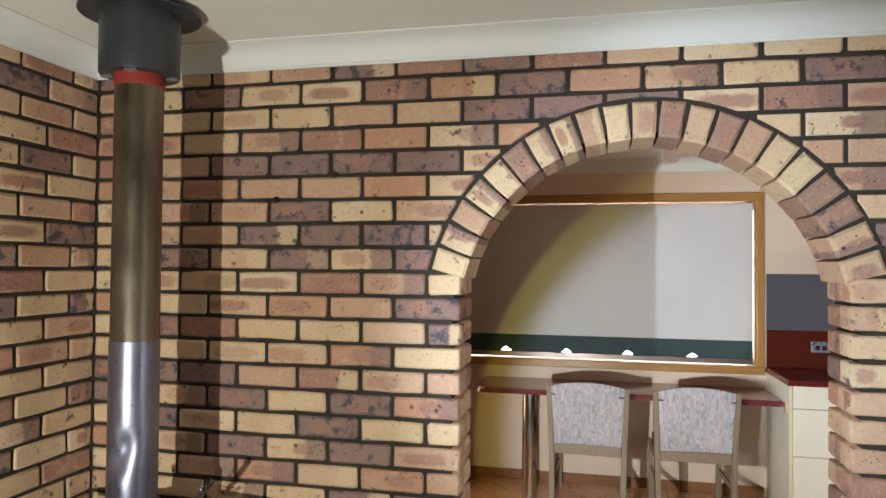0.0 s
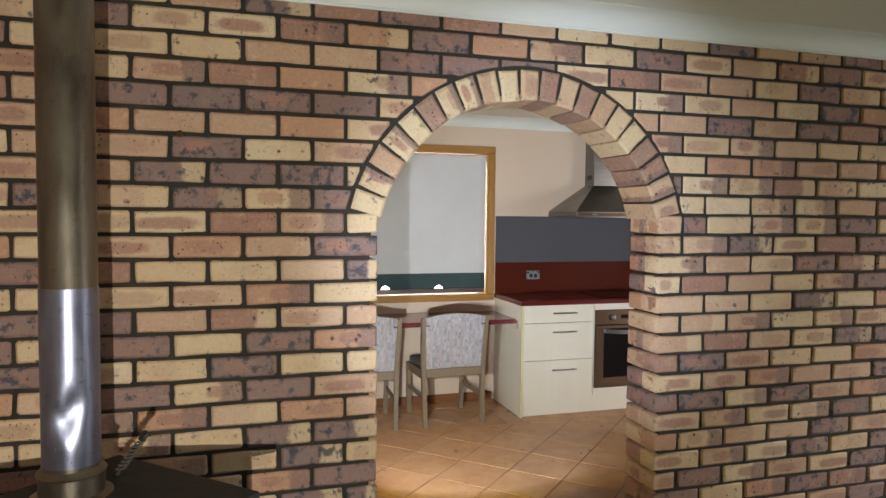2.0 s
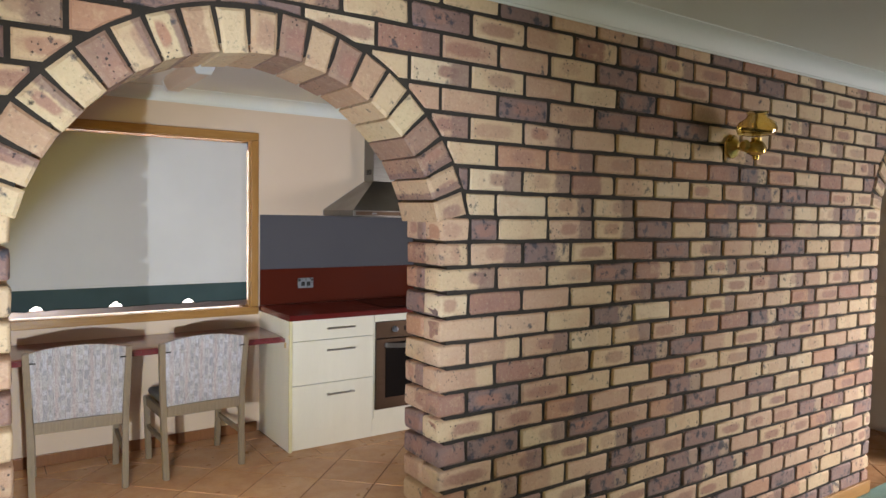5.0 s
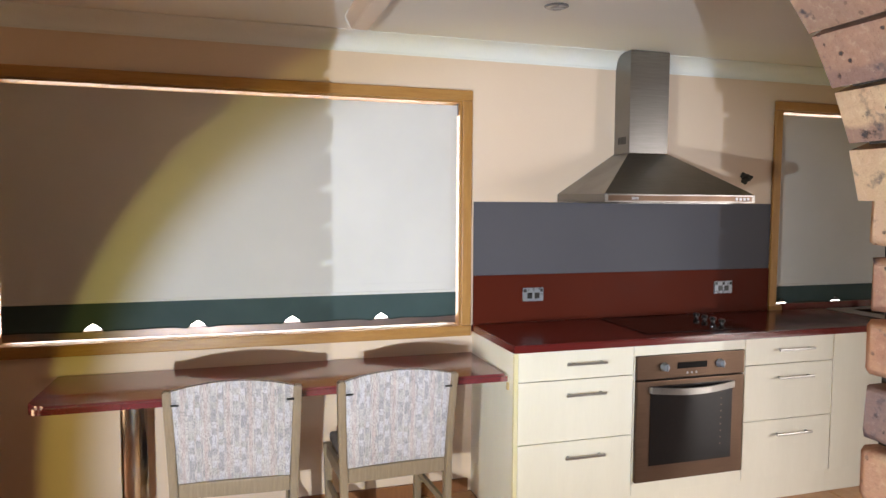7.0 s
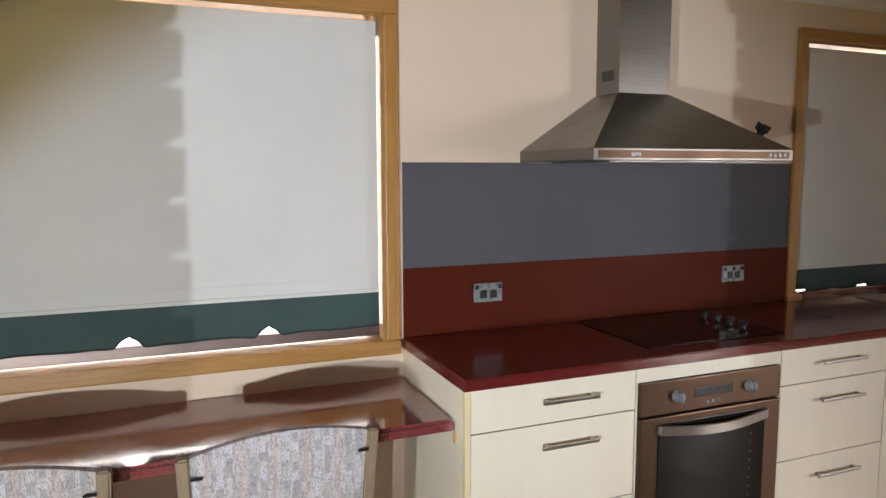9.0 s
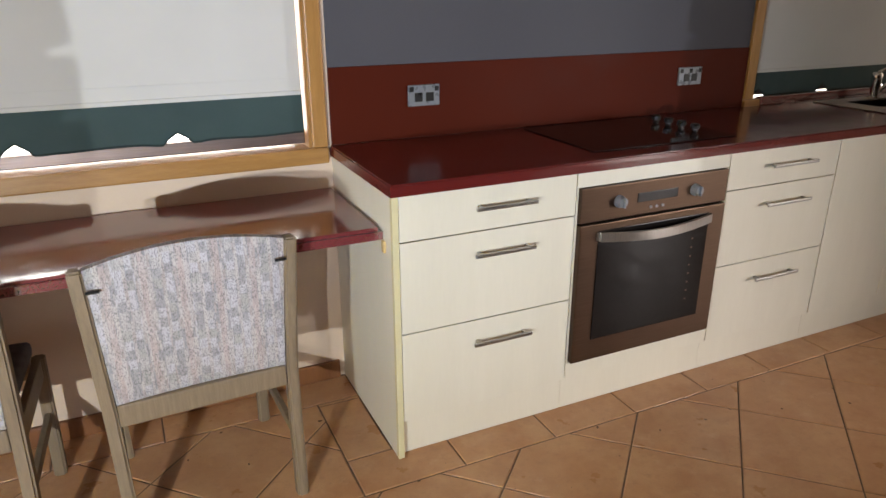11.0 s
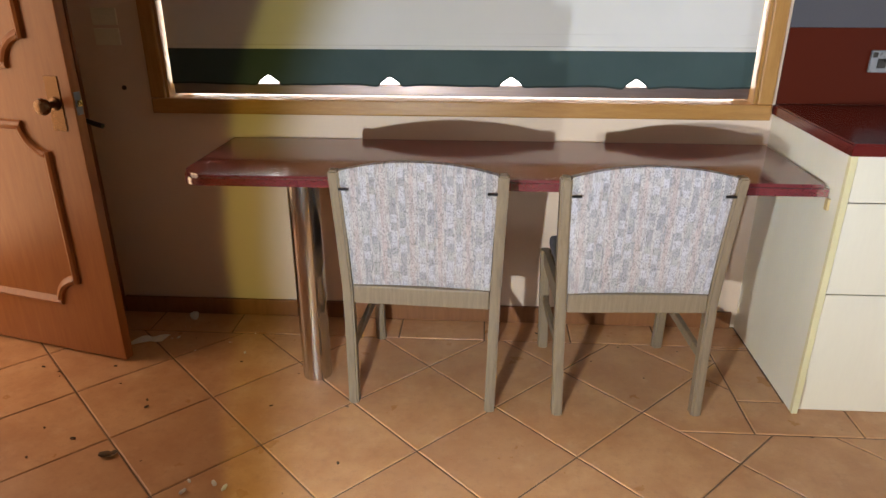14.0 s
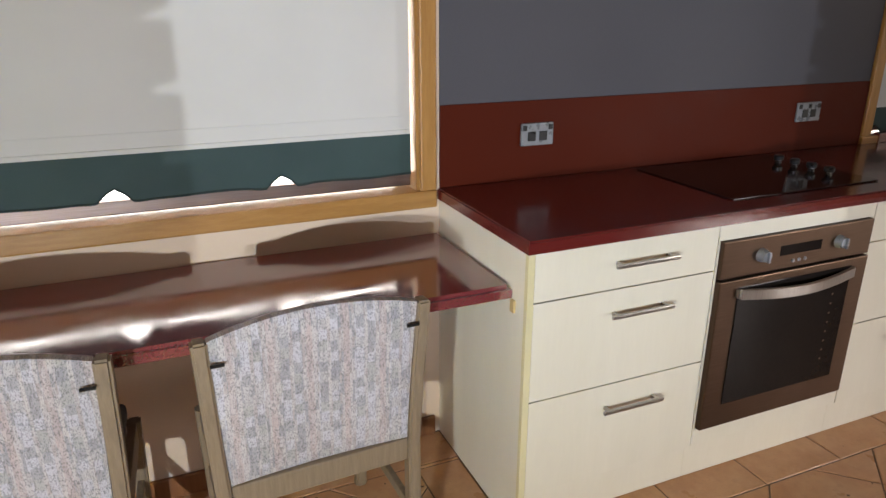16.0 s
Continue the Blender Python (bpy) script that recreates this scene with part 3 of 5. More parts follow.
# ---- windows ----
def window(name, hole, label):
    x0, x1, z0, z1 = hole
    w = thing(name, label, "window", kind="structure")
    y = WALL_Y
    t = 0.052
    for nm, lo, hi, mat in (("window_frame", (x0 - t, y - 0.022, z1 - 0.004), (x1 + t, y - 0.001, z1 + t), "trim"), ("window_frame", (x0 - t, y - 0.022, z0 - t), (x1 + t, y - 0.001, z0 + 0.006), "trim"),
                            ("window_frame", (x0 - t, y - 0.020, z0 + 0.006), (x0 + 0.004, y - 0.001, z1 - 0.004), "trim_up"), ("window_frame", (x1 - 0.004, y - 0.020, z0 + 0.006), (x1 + t, y - 0.001, z1 - 0.004), "trim_up")):
        part(nm, box(lo, hi, 0.006), mat, w)
    for nm, lo, hi, mat in (("window_sill", (x0, y, z0 - 0.01), (x1, y + 0.235, z0 + 0.004), "red_top" if name == "window_2" else "trim"), ("reveal", (x0, y, z1 - 0.012), (x1, y + 0.235, z1 + 0.002), "trim"),
                            ("reveal", (x0 - 0.002, y, z0 + 0.004), (x0 + 0.012, y + 0.235, z1 - 0.012), "trim_up"), ("reveal", (x1 - 0.012, y, z0 + 0.004), (x1 + 0.002, y + 0.235, z1 - 0.012), "trim_up")):
        part(nm, box(lo, hi), mat, w)
    sash = part("sash", box((x0 + 0.012, y + 0.055, z0 + 0.011), (x1 - 0.012, y + 0.090, z0 + 0.052), 0.004), "alu", w, "brown aluminium sliding sash")
    part("sash_stile", box((x1 - 0.03, y + 0.150, z0 + 0.036), (x1 - 0.012, y + 0.185, z1 - 0.012), 0.004), "alu", w)
    part("sash_stile", box((x0 + 0.012, y + 0.150, z0 + 0.036), (x0 + 0.03, y + 0.185, z1 - 0.012), 0.004), "alu", w)
    part("sash_rail", box((x0 + 0.030, y + 0.150, z1 - 0.052), (x1 - 0.03, y + 0.163, z1 - 0.0125), 0.003), "alu", w)
    pane = part("pane", box((x0 + 0.012, y + 0.165, z0 + 0.006), (x1 - 0.012, y + 0.170, z1 - 0.012)), "glass", w, "clear glass pane")
    pane.visible_shadow = False
    return w


def roller_blind(hole, notches, label, drop, gap=0.019, rise=0.185):
    """A cream roller blind with a dark green valance whose lower hem has bell-shaped notches."""
    x0, x1, z0, z1 = hole
    b = thing("roller_blind", label, "blind")
    y = WALL_Y + 0.045
    a, c = x0 + 0.019, x1 - gap
    part("roller", lathe([(0.0, a), (0.020, a), (0.020, c), (0.0, c)], 20, Matrix.Translation((0, y + 0.012, z1 - 0.055)) @ Matrix.Rotation(radians(90), 4, "Y")), "blind", b, smooth=True)
    part("cloth", box((a, y - 0.012, z0 + rise + 0.015), (c, y - 0.010, z1 - 0.024)), "blind", b, "cream blind cloth")
    part("hem", box((a, y - 0.016, z0 + rise), (c, y - 0.006, z0 + rise + 0.015), 0.003), "blind", b)
    part("seam", box((a, y - 0.0145, z0 + rise + 0.055), (c, y - 0.0122, z0 + rise + 0.0575)), "blind", b)
    # the valance
    bm = bmesh.new()
    n = 520
    rows, edge = [], []
    hem = bmesh.new()
    zt, zb = z0 + rise, z0 + drop
    for k in range(n + 1):
        x = a + (c - a) * k / n
        near = min(abs(x - q) for q in notches)
        up = 0.034 * max(0.0, 1 - near / 0.045) ** 0.75
        z = zb + up - 0.004 * math.exp(-((near - 0.06) / 0.03) ** 2) + 0.002 * math.sin(21 * x)
        rows.append([bm.verts.new((x, yy, zz)) for yy, zz in ((y - 0.014, zt), (y - 0.014, z), (y - 0.0105, z), (y - 0.0105, zt))])
        fray = 0.0008 * math.sin(900 * x)
        edge.append([hem.verts.new((x, yy, zz)) for yy, zz in ((y - 0.0155, z + 0.006), (y - 0.0155, z - 0.001 + fray), (y - 0.0142, z - 0.001 + fray), (y - 0.0142, z + 0.006))])
    for u, v in zip(rows, rows[1:]):
        for j in range(4):
            bm.faces.new((u[j], v[j], v[(j + 1) % 4], u[(j + 1) % 4]))
    bmesh.ops.recalc_face_normals(bm, faces=bm.faces)
    part("valance", bm, "green", b, "dark green valance with notched hem")
    for u, v in zip(edge, edge[1:]):
        for j in range(4):
            hem.faces.new((u[j], v[j], v[(j + 1) % 4], u[(j + 1) % 4]))
    bmesh.ops.recalc_face_normals(hem, faces=hem.faces)
    part("hem_stitching", hem, "green_hem", b, "dark stitched edge of the valance")
    part("end_bracket", box((c + 0.001, y - 0.01, z1 - 0.075), (c + 0.014, y + 0.03, z1 - 0.013), 0.003), "silver", b)
    chain = bmesh.new()
    for k in range(70):
        bmesh.ops.create_icosphere(chain, subdivisions=1, radius=0.0035, matrix=Matrix.Translation((c + 0.012, y - 0.012, z1 - 0.08 - 0.0155 * k)))
    part("bead_chain", chain, "whiteplastic", b)
    return b


window("window_1", WIN1, "wide window in a varnished pine frame with a brown sash")
roller_blind(WIN1, (-0.23, 0.235, 0.69, 1.15), "cream roller blind with dark green notched valance, almost fully down", 0.054)
window("window_2", WIN2, "kitchen window in a varnished pine frame above the sink")
roller_blind(WIN2, (3.76, 4.20, 4.64, 5.0), "cream roller blind with dark green valance above the sink", 0.008, rise=0.118)


# ---- bench, post and chairs ----
bench = thing("bench_table", "dark red laminate breakfast bench on a steel post, under the window", "table")
BX0, BX1, BY0, BZ = -0.385, 1.648, 2.510, 0.780
r = 0.07
pts = [(BX0, WALL_Y - 0.003)]
pts += [(BX0 + r - r * math.cos(a), BY0 + r - r * math.sin(a)) for a in (k * math.pi / 2 / 8 for k in range(9))]
pts += [(BX1, BY0), (BX1, WALL_Y - 0.003)]
part("tabletop", prism(pts, BZ - 0.036, BZ, 0.012), "bench_top", bench, smooth=True)
part("post", lathe([(0.0, 0.0), (0.052, 0.0), (0.052, BZ - 0.037), (0.0, BZ - 0.037)], 40, Matrix.Translation((0.0, 2.585, 0.0))), "post", bench, "brushed steel post", True)


def strip(points, width, depth, x_axis=True):
    """A bar of square section through (y, z) points, standing at x = 0."""
    bm = bmesh.new()
    rings = []
    for yy, zz, x in points:
        rings.append([bm.verts.new((x + sx * width / 2, yy + sy * depth / 2, zz)) for sx, sy in ((-1, -1), (1, -1), (1, 1), (-1, 1))])
    for u, v in zip(rings, rings[1:]):
        for j in range(4):
            bm.faces.new((u[j], u[(j + 1) % 4], v[(j + 1) % 4], v[j]))
    bm.faces.new(rings[0][::-1])
    bm.faces.new(rings[-1])
    bmesh.ops.recalc_face_normals(bm, faces=bm.faces)
    bmesh.ops.bevel(bm, geom=[e for e in bm.edges if abs((e.verts[0].co - e.verts[1].co).normalized().z) > 0.7 or e.verts[0].co.z > 0.8], offset=0.006, segments=2, affect="EDGES")
    return bm


def dining_chair(label, at):
    """The back stands near y = 0 and the seat reaches to +y."""
    c = thing("dining_chair", label, "chair", at, "chairs at the bench")
    for s in (-1, 1):
        # rear legs run up into the back posts, closer together at the floor
        part("rear_leg", strip([(0.0, 0.0, s * 0.233), (0.022, 0.25, s * 0.238), (0.03, 0.42, s * 0.241), (0.018, 0.62, s * 0.249), (-0.005, 0.815, s * 0.256), (-0.007, 0.832, s * 0.256)], 0.034, 0.042), "chair", c)
        part("front_leg", strip([(0.435, 0.0, s * 0.225), (0.435, 0.415, s * 0.235)], 0.036, 0.036), "chair", c)
        part("side_rail", box((s * 0.232 - 0.011, 0.045, 0.352), (s * 0.232 + 0.011, 0.42, 0.415), 0.004), "chair", c)
        part("stretcher", box((s * 0.230 - 0.009, 0.035, 0.20), (s * 0.230 + 0.009, 0.42, 0.232), 0.004), "chair", c)
        part("screw", lathe([(0.0, 0.0), (0.004, 0.0), (0.004, 0.03), (0.0, 0.03)], 10, Matrix.Translation((s * 0.24, -0.026, 0.775)) @ Matrix.Rotation(radians(90 * -s), 4, "Y")), "black", c)
    part("back_rail", box((-0.222, 0.012, 0.372), (0.222, 0.038, 0.437), 0.005), "chair", c)
    part("front_rail", box((-0.212, 0.42, 0.352), (0.212, 0.446, 0.415), 0.004), "chair", c)
    # seat cushion
    seat = box((-0.222, 0.035, 0.417), (0.222, 0.462, 0.465), 0.02, 3)
    part("seat", seat, "seat", c, "dark grey padded seat", True)
    # padded back with an arched top
    bm = bmesh.new()
    nx, nz = 16, 14
    grid = {}
    for face in (-1, 1):
        for i in range(nx + 1):
            for j in range(nz + 1):
                u, v = i / nx, j / nz
                half = 0.222 + 0.018 * v
                x = (2 * u - 1) * half
                top = 0.83 + 0.029 * (1 - (2 * u - 1) ** 2)
                z = 0.438 + (top - 0.438) * v
                lean = 0.028 - 0.034 * max(0, v) ** 1.6
                edge = min(1.0, min(u, 1 - u) * 7) ** 0.5 * min(1.0, min(v, 1 - v) * 7) ** 0.5
                curve = 0.012 * (1 - (2 * u - 1) ** 2)
                y = lean + curve + face * (0.012 + 0.013 * edge)
                grid[face, i, j] = bm.verts.new((x, y, z))
    for face in (-1, 1):
        for i in range(nx):
            for j in range(nz):
                q = [grid[face, i, j], grid[face, i + 1, j], grid[face, i + 1, j + 1], grid[face, i, j + 1]]
                bm.faces.new(q if face < 0 else q[::-1])
    rim = [(i, 0) for i in range(nx)] + [(nx, j) for j in range(nz)] + [(i, nz) for i in range(nx, 0, -1)] + [(0, j) for j in range(nz, 0, -1)]
    for a, b in zip(rim, rim[1:] + rim[:1]):
        bm.faces.new((grid[-1, *b], grid[-1, *a], grid[1, *a], grid[1, *b]))
    bmesh.ops.recalc_face_normals(bm, faces=bm.faces)
    part("backrest", bm, "fabric", c, "pale mottled woven upholstery", True)
    return c


chair = dining_chair("lime-washed timber dining chair with pale woven back, tucked under the bench", pose(0.400, 2.415, 0, 0, 0, -3))
copy_thing(chair, pose(1.092, 2.410, 0, 0, 0, 3))["label"] = "lime-washed timber dining chair with pale woven back, beside the drawers"

# ---- kitchen units ----
FY = 2.437        # face of the doors
KICK = 0.135
TOPZ = 0.930


def handle(length, upright=False):
    """A bar handle lying along x (or standing along z) with its foot at y = 0, reaching to -y."""
    bm = bmesh.new()
    add_box(bm, (-length / 2, -0.032, -0.006), (length / 2, -0.022, 0.006), 0.003)
    for s in (-1, 1):
        add_box(bm, (s * (length / 2 - 0.022) - 0.005, -0.024, -0.005), (s * (length / 2 - 0.022) + 0.005, 0.0, 0.005), 0.001)
    if upright:
        bmesh.ops.rotate(bm, cent=(0, 0, 0), matrix=Matrix.Rotation(radians(90), 3, "Y"), verts=bm.verts)
    return bm


def drawer_unit(x0, x1, handle_x, length, label):
    u = thing("drawer_unit", label, "cabinet", group="kitchen base units")
    # carcass coloured dark, so the seams between drawers read as shade
    part("body", box((x0 + 0.002, FY + 0.02, 0.16), (x1 - 0.002, WALL_Y - 0.004, TOPZ - 0.036)), "gap", u)
    part("kickboard", box((x0 - 0.001, FY + 0.024, 0.002), (x1 + 0.001, FY + 0.034, 0.136), 0.001), "cream", u)
    for z0, z1, hz in ((0.752, TOPZ - 0.037, 0.828), (0.451, 0.748, 0.678), (KICK + 0.002, 0.447, 0.372)):
        d = part("drawer_front", box((x0 + 0.002, FY, z0), (x1 - 0.002, FY + 0.018, z1), 0.0015), "cream", u)
        bm = handle(length)
        bmesh.ops.translate(bm, vec=(handle_x, FY, hz), verts=bm.verts)
        part("handle", bm, "steel_h", d, "brushed steel bar handle")
    return u


panel = thing("end_panel", "cream laminate end panel with yellowed edging beside the bench", "cabinet panel")
part("board", box((1.650, FY + 0.012, 0.002), (1.668, WALL_Y - 0.004, TOPZ - 0.037)), "cream", panel)
part("edging", box((1.649, FY - 0.004, 0.002), (1.669, FY + 0.0115, TOPZ - 0.037), 0.001), "cream_edge", panel)
part("chip", box((1.642, FY + 0.055, 0.706), (1.6495, FY + 0.075, 0.742), 0.001), "ply", panel)
drawer_unit(1.670, 2.288, 2.018, 0.215, "cream laminate unit with three drawers and steel handles")
drawer_unit(2.952, 3.535, 3.268, 0.235, "cream laminate unit with three drawers beside the oven")

housing = thing("oven_housing", "cream laminate oven housing with a plain panel above and below", "cabinet", group="kitchen base units")
# dark colour stands for the shade behind the housing panels
part("body", box((2.290, FY + 0.04, 0.11), (2.950, WALL_Y - 0.004, 0.19)), "gap", housing)
part("top_panel", box((2.290, FY, 0.842), (2.950, FY + 0.018, TOPZ - 0.037), 0.0015), "cream", housing)
part("lower_panel", box((2.290, FY, KICK + 0.002), (2.950, FY + 0.018, 0.198), 0.0015), "cream", housing)
part("kickboard", box((2.2895, FY + 0.024, 0.002), (2.9505, FY + 0.034, 0.136), 0.001), "cream", housing)
part("side", box((2.290, FY, 0.2), (2.297, WALL_Y - 0.01, 0.841)), "cream", housing)
part("side", box((2.938, FY, 0.2), (2.950, WALL_Y - 0.01, 0.841)), "cream", housing)

oven = thing("oven", "bronze steel built-in oven with dark glass door and two silver knobs", "oven")
OX0, OX1 = 2.299, 2.936
part("body", box((OX0 + 0.01, FY + 0.02, 0.205), (OX1 - 0.01, WALL_Y - 0.06, 0.835)), "black", oven)
part("control_panel", box((OX0, FY - 0.014, 0.722), (OX1, FY + 0.02, 0.840), 0.003), "oven", oven)
door = part("oven_door", box((OX0, FY - 0.018, 0.203), (OX1, FY + 0.02, 0.715), 0.004), "oven", oven)
part("door_glass", box((OX0 + 0.075, FY - 0.0215, 0.285), (OX1 - 0.075, FY - 0.0175, 0.690), 0.0015), "ovenglass", door, "dark oven door glass")
part("display", box((2.530, FY - 0.0165, 0.768), (2.705, FY - 0.0135, 0.800), 0.001), "ovenglass", oven, "dark clock display")
for k in range(3):
    part("button", lathe([(0.0, 0.0), (0.006, 0.0), (0.005, 0.004), (0.0, 0.004)], 12, Matrix.Translation((2.59 + 0.026 * k, FY - 0.014, 0.745)) @ Matrix.Rotation(radians(90), 4, "X")), "silver", oven)
for x in (2.452, 2.783):
    knob = part("knob", lathe([(0.0, 0.0), (0.022, 0.0), (0.021, 0.010), (0.018, 0.014), (0.017, 0.026), (0.0, 0.028)], 28, Matrix.Translation((x, FY - 0.0135, 0.783)) @ Matrix.Rotation(radians(90), 4, "X")), "silver", oven, "pale oven knob", True)
    part("grip", box((x - 0.004, FY - 0.049, 0.766), (x + 0.004, FY - 0.0400, 0.800), 0.002), "silver", knob)
bm = bmesh.new()
n = 20
rows = []
for k in range(n + 1):
    u = k / n
    x = OX0 + 0.075 + u * (OX1 - OX0 - 0.15)
    y = FY - 0.030 - 0.026 * math.sin(math.pi * u)
    z = 0.660 - 0.012 * math.sin(math.pi * u) + 0.012
    rows.append([bm.verts.new((x, y + dy, z + dz)) for dy, dz in ((-0.006, -0.016), (-0.006, 0.016), (0.006, 0.016), (0.006, -0.016))])
for u, v in zip(rows, rows[1:]):
    for j in range(4):
        bm.faces.new((u[j], v[j], v[(j + 1) % 4], u[(j + 1) % 4]))
bm.faces.new(rows[0])
bm.faces.new(rows[-1][::-1])
for s in (0, n):
    x = rows[s][0].co.x
    add_box(bm, (x - 0.008, FY - 0.030, 0.658), (x + 0.008, FY - 0.0185, 0.686), 0.002)
bmesh.ops.recalc_face_normals(bm, faces=bm.faces)
part("door_handle", bm, "steel_h", door, "curved steel handle", True)
for k in range(9):
    part("shelf_runner", box((2.79, FY - 0.0222, 0.36 + 0.034 * k), (2.797, FY - 0.0215, 0.366 + 0.034 * k)), "oven", door)

x = 3.537
units = []
while x < 5.4:
    w = 0.452
    u = thing("cupboard", "cream laminate base cupboard under the sink, with an upright handle", "cabinet", group="kitchen base units")
    # dark carcass paints the shade in the seams round the door
    part("body", box((x + 0.002, FY + 0.02, 0.16), (x + w - 0.002, WALL_Y - 0.004, 0.66)), "gap", u)
    part("kickboard", box((x, FY + 0.024, 0.002), (x + w, FY + 0.034, 0.136), 0.001), "cream", u)
    d = part("door", box((x + 0.0015, FY, KICK + 0.002), (x + w - 0.0015, FY + 0.018, TOPZ - 0.037), 0.0015), "cream", u)
    bm = handle(0.21, True)
    left = len(units) % 2 == 1
    bmesh.ops.translate(bm, vec=(x + (0.05 if left else w - 0.05), FY, 0.742), verts=bm.verts)
    part("handle", bm, "steel_h", d, "brushed steel bar handle")
    units.append(u)
    x += w
UNIT_END = x

# worktop with a cut-out for the sink bowl
top = thing("worktop", "dark red laminate worktop over the kitchen units", "worktop")
bm = bmesh.new()
tz0, tz1, ty0, ty1 = TOPZ - 0.036, TOPZ, FY - 0.012, WALL_Y - 0.003
SX0, SX1, SY0, SY1 = 4.16, 4.80, 2.555, 2.890
for lo, hi in (((1.644, ty0, tz0), (SX0, ty1, tz1)), ((SX1, ty0, tz0), (UNIT_END, ty1, tz1)), ((SX0, ty0, tz0), (SX1, SY0, tz1)), ((SX0, SY1, tz0), (SX1, ty1, tz1))):
    add_box(bm, lo, hi)
bmesh.ops.remove_doubles(bm, verts=bm.verts, dist=1e-5)
inner = {}
for f in bm.faces:
    inner.setdefault(tuple(round(v, 4) for v in f.calc_center_median()), []).append(f)
bmesh.ops.delete(bm, geom=[f for g in inner.values() if len(g) > 1 for f in g], context="FACES")
bmesh.ops.bevel(bm, geom=[e for e in bm.edges if all(abs(v.co.z - tz1) < 1e-5 and abs(v.co.y - ty0) < 1e-5 for v in e.verts) or all(abs(v.co.z - tz1) < 1e-5 and abs(v.co.x - 1.644) < 1e-5 for v in e.verts)], offset=0.005, segments=2, affect="EDGES")
part("slab", bm, "red_top", top)
part("upstand", box((3.72, WALL_Y - 0.028, TOPZ + 0.0005), (UNIT_END, WALL_Y - 0.0005, TOPZ + 0.040), 0.002), "red_top", top)

structure("trim_splashback_red", box((1.652, WALL_Y - 0.010, TOPZ + 0.001), (3.617, WALL_Y - 0.0005, 1.196), 0.001), "red_splash", "rust red splashback panel behind the hob", "splashback")
structure("trim_splashback_grey", box((1.652, WALL_Y - 0.006, 1.1965), (3.617, WALL_Y - 0.0005, 1.598), 0.001), "grey_splash", "grey metal splashback panel below the rangehood", "splashback")

hob = thing("hob", "black glass ceramic hob with four black knobs", "hob")
part("glass_plate", box((2.415, 2.525, TOPZ + 0.0005), (3.065, 2.985, TOPZ + 0.004), 0.0015), "hob", hob)
for k in range(4):
    y = 2.640 + 0.072 * k
    kn = part("knob", lathe([(0.0, 0.0), (0.012, 0.0), (0.010, 0.010), (0.017, 0.013), (0.018, 0.026), (0.014, 0.031), (0.0, 0.032)], 24, Matrix.Translation((2.965, y, TOPZ + 0.004))), "black", hob, "black hob knob", True)

hood = thing("rangehood", "stainless steel canopy rangehood with square chimney", "rangehood")
HX0, HX1, HY0, HZ = 2.150, 3.045, 2.515, 1.600
part("valance_box", box((HX0, HY0, HZ), (HX1, WALL_Y - 0.002, HZ + 0.042), 0.002), "hood", hood)
bm = bmesh.new()
lo = [bm.verts.new(p) for p in ((HX0, HY0, HZ + 0.0425), (HX1, HY0, HZ + 0.0425), (HX1, WALL_Y - 0.002, HZ + 0.0425), (HX0, WALL_Y - 0.002, HZ + 0.0425))]
hi = [bm.verts.new(p) for p in ((2.500, 2.870, 1.872), (2.752, 2.870, 1.872), (2.752, WALL_Y - 0.002, 1.872), (2.500, WALL_Y - 0.002, 1.872))]
for k in range(4):
    bm.faces.new((lo[k], lo[(k + 1) % 4], hi[(k + 1) % 4], hi[k]))
bm.faces.new(lo[::-1])
bm.faces.new(hi)
part("canopy", bm, "hood", hood)
chimney = part("chimney", box((2.502, 2.872, 1.8725), (2.750, WALL_Y - 0.002, CEIL - 0.005), 0.003), "hood", hood)
for k in range(6):
    # slots laid on as dark strips, their inner shade in the colour
    part("vent_slot", box((2.5005, 2.905 + 0.014 * k, 1.925), (2.5018, 2.913 + 0.014 * k, 1.965)), "gap", chimney)
part("control_strip", box((HX0 + 0.02, HY0 - 0.002, HZ + 0.008), (HX1 - 0.02, HY0 - 0.0005, HZ + 0.034)), "oven", hood)
for k in range(4):
    part("button", box((2.92 + 0.024 * k, HY0 - 0.005, HZ + 0.013), (2.934 + 0.024 * k, HY0 - 0.002, HZ + 0.028), 0.001), "silver", hood)
part("badge", box((2.30, HY0 - 0.004, HZ + 0.014), (2.34, HY0 - 0.002, HZ + 0.026), 0.001), "silver", hood)
part("filter", box((HX0 + 0.1, HY0 + 0.05, HZ - 0.006), (HX1 - 0.1, WALL_Y - 0.08, HZ - 0.0005), 0.002), "steel_h", hood, "aluminium grease filter")


def power_point(x, z, w, extra):
    s = thing("power_point", "silver double power point with black switches on the splashback", "socket", group="power points")
    y = WALL_Y - 0.0105
    part("plate", box((x - w / 2, y - 0.010, z - 0.038), (x + w / 2, y, z + 0.038), 0.003), "silver", s)
    for k in (-1, 1):
        part("outlet", box((x + k * 0.022 - 0.015, y - 0.0125, z - 0.022), (x + k * 0.022 + 0.015, y - 0.0102, z + 0.010), 0.002), "black", s)
        part("switch", box((x + k * w * 0.40 - 0.008, y - 0.0135, z + 0.014), (x + k * w * 0.40 + 0.008, y - 0.0102, z + 0.032), 0.002), "black", s)
    if extra:
        part("switch", box((x - 0.008, y - 0.0135, z + 0.014), (x + 0.008, y - 0.0102, z + 0.032), 0.002), "black", s)
    return s


power_point(2.004, 1.084, 0.124, False)
power_point(3.272, 1.088, 0.128, True)

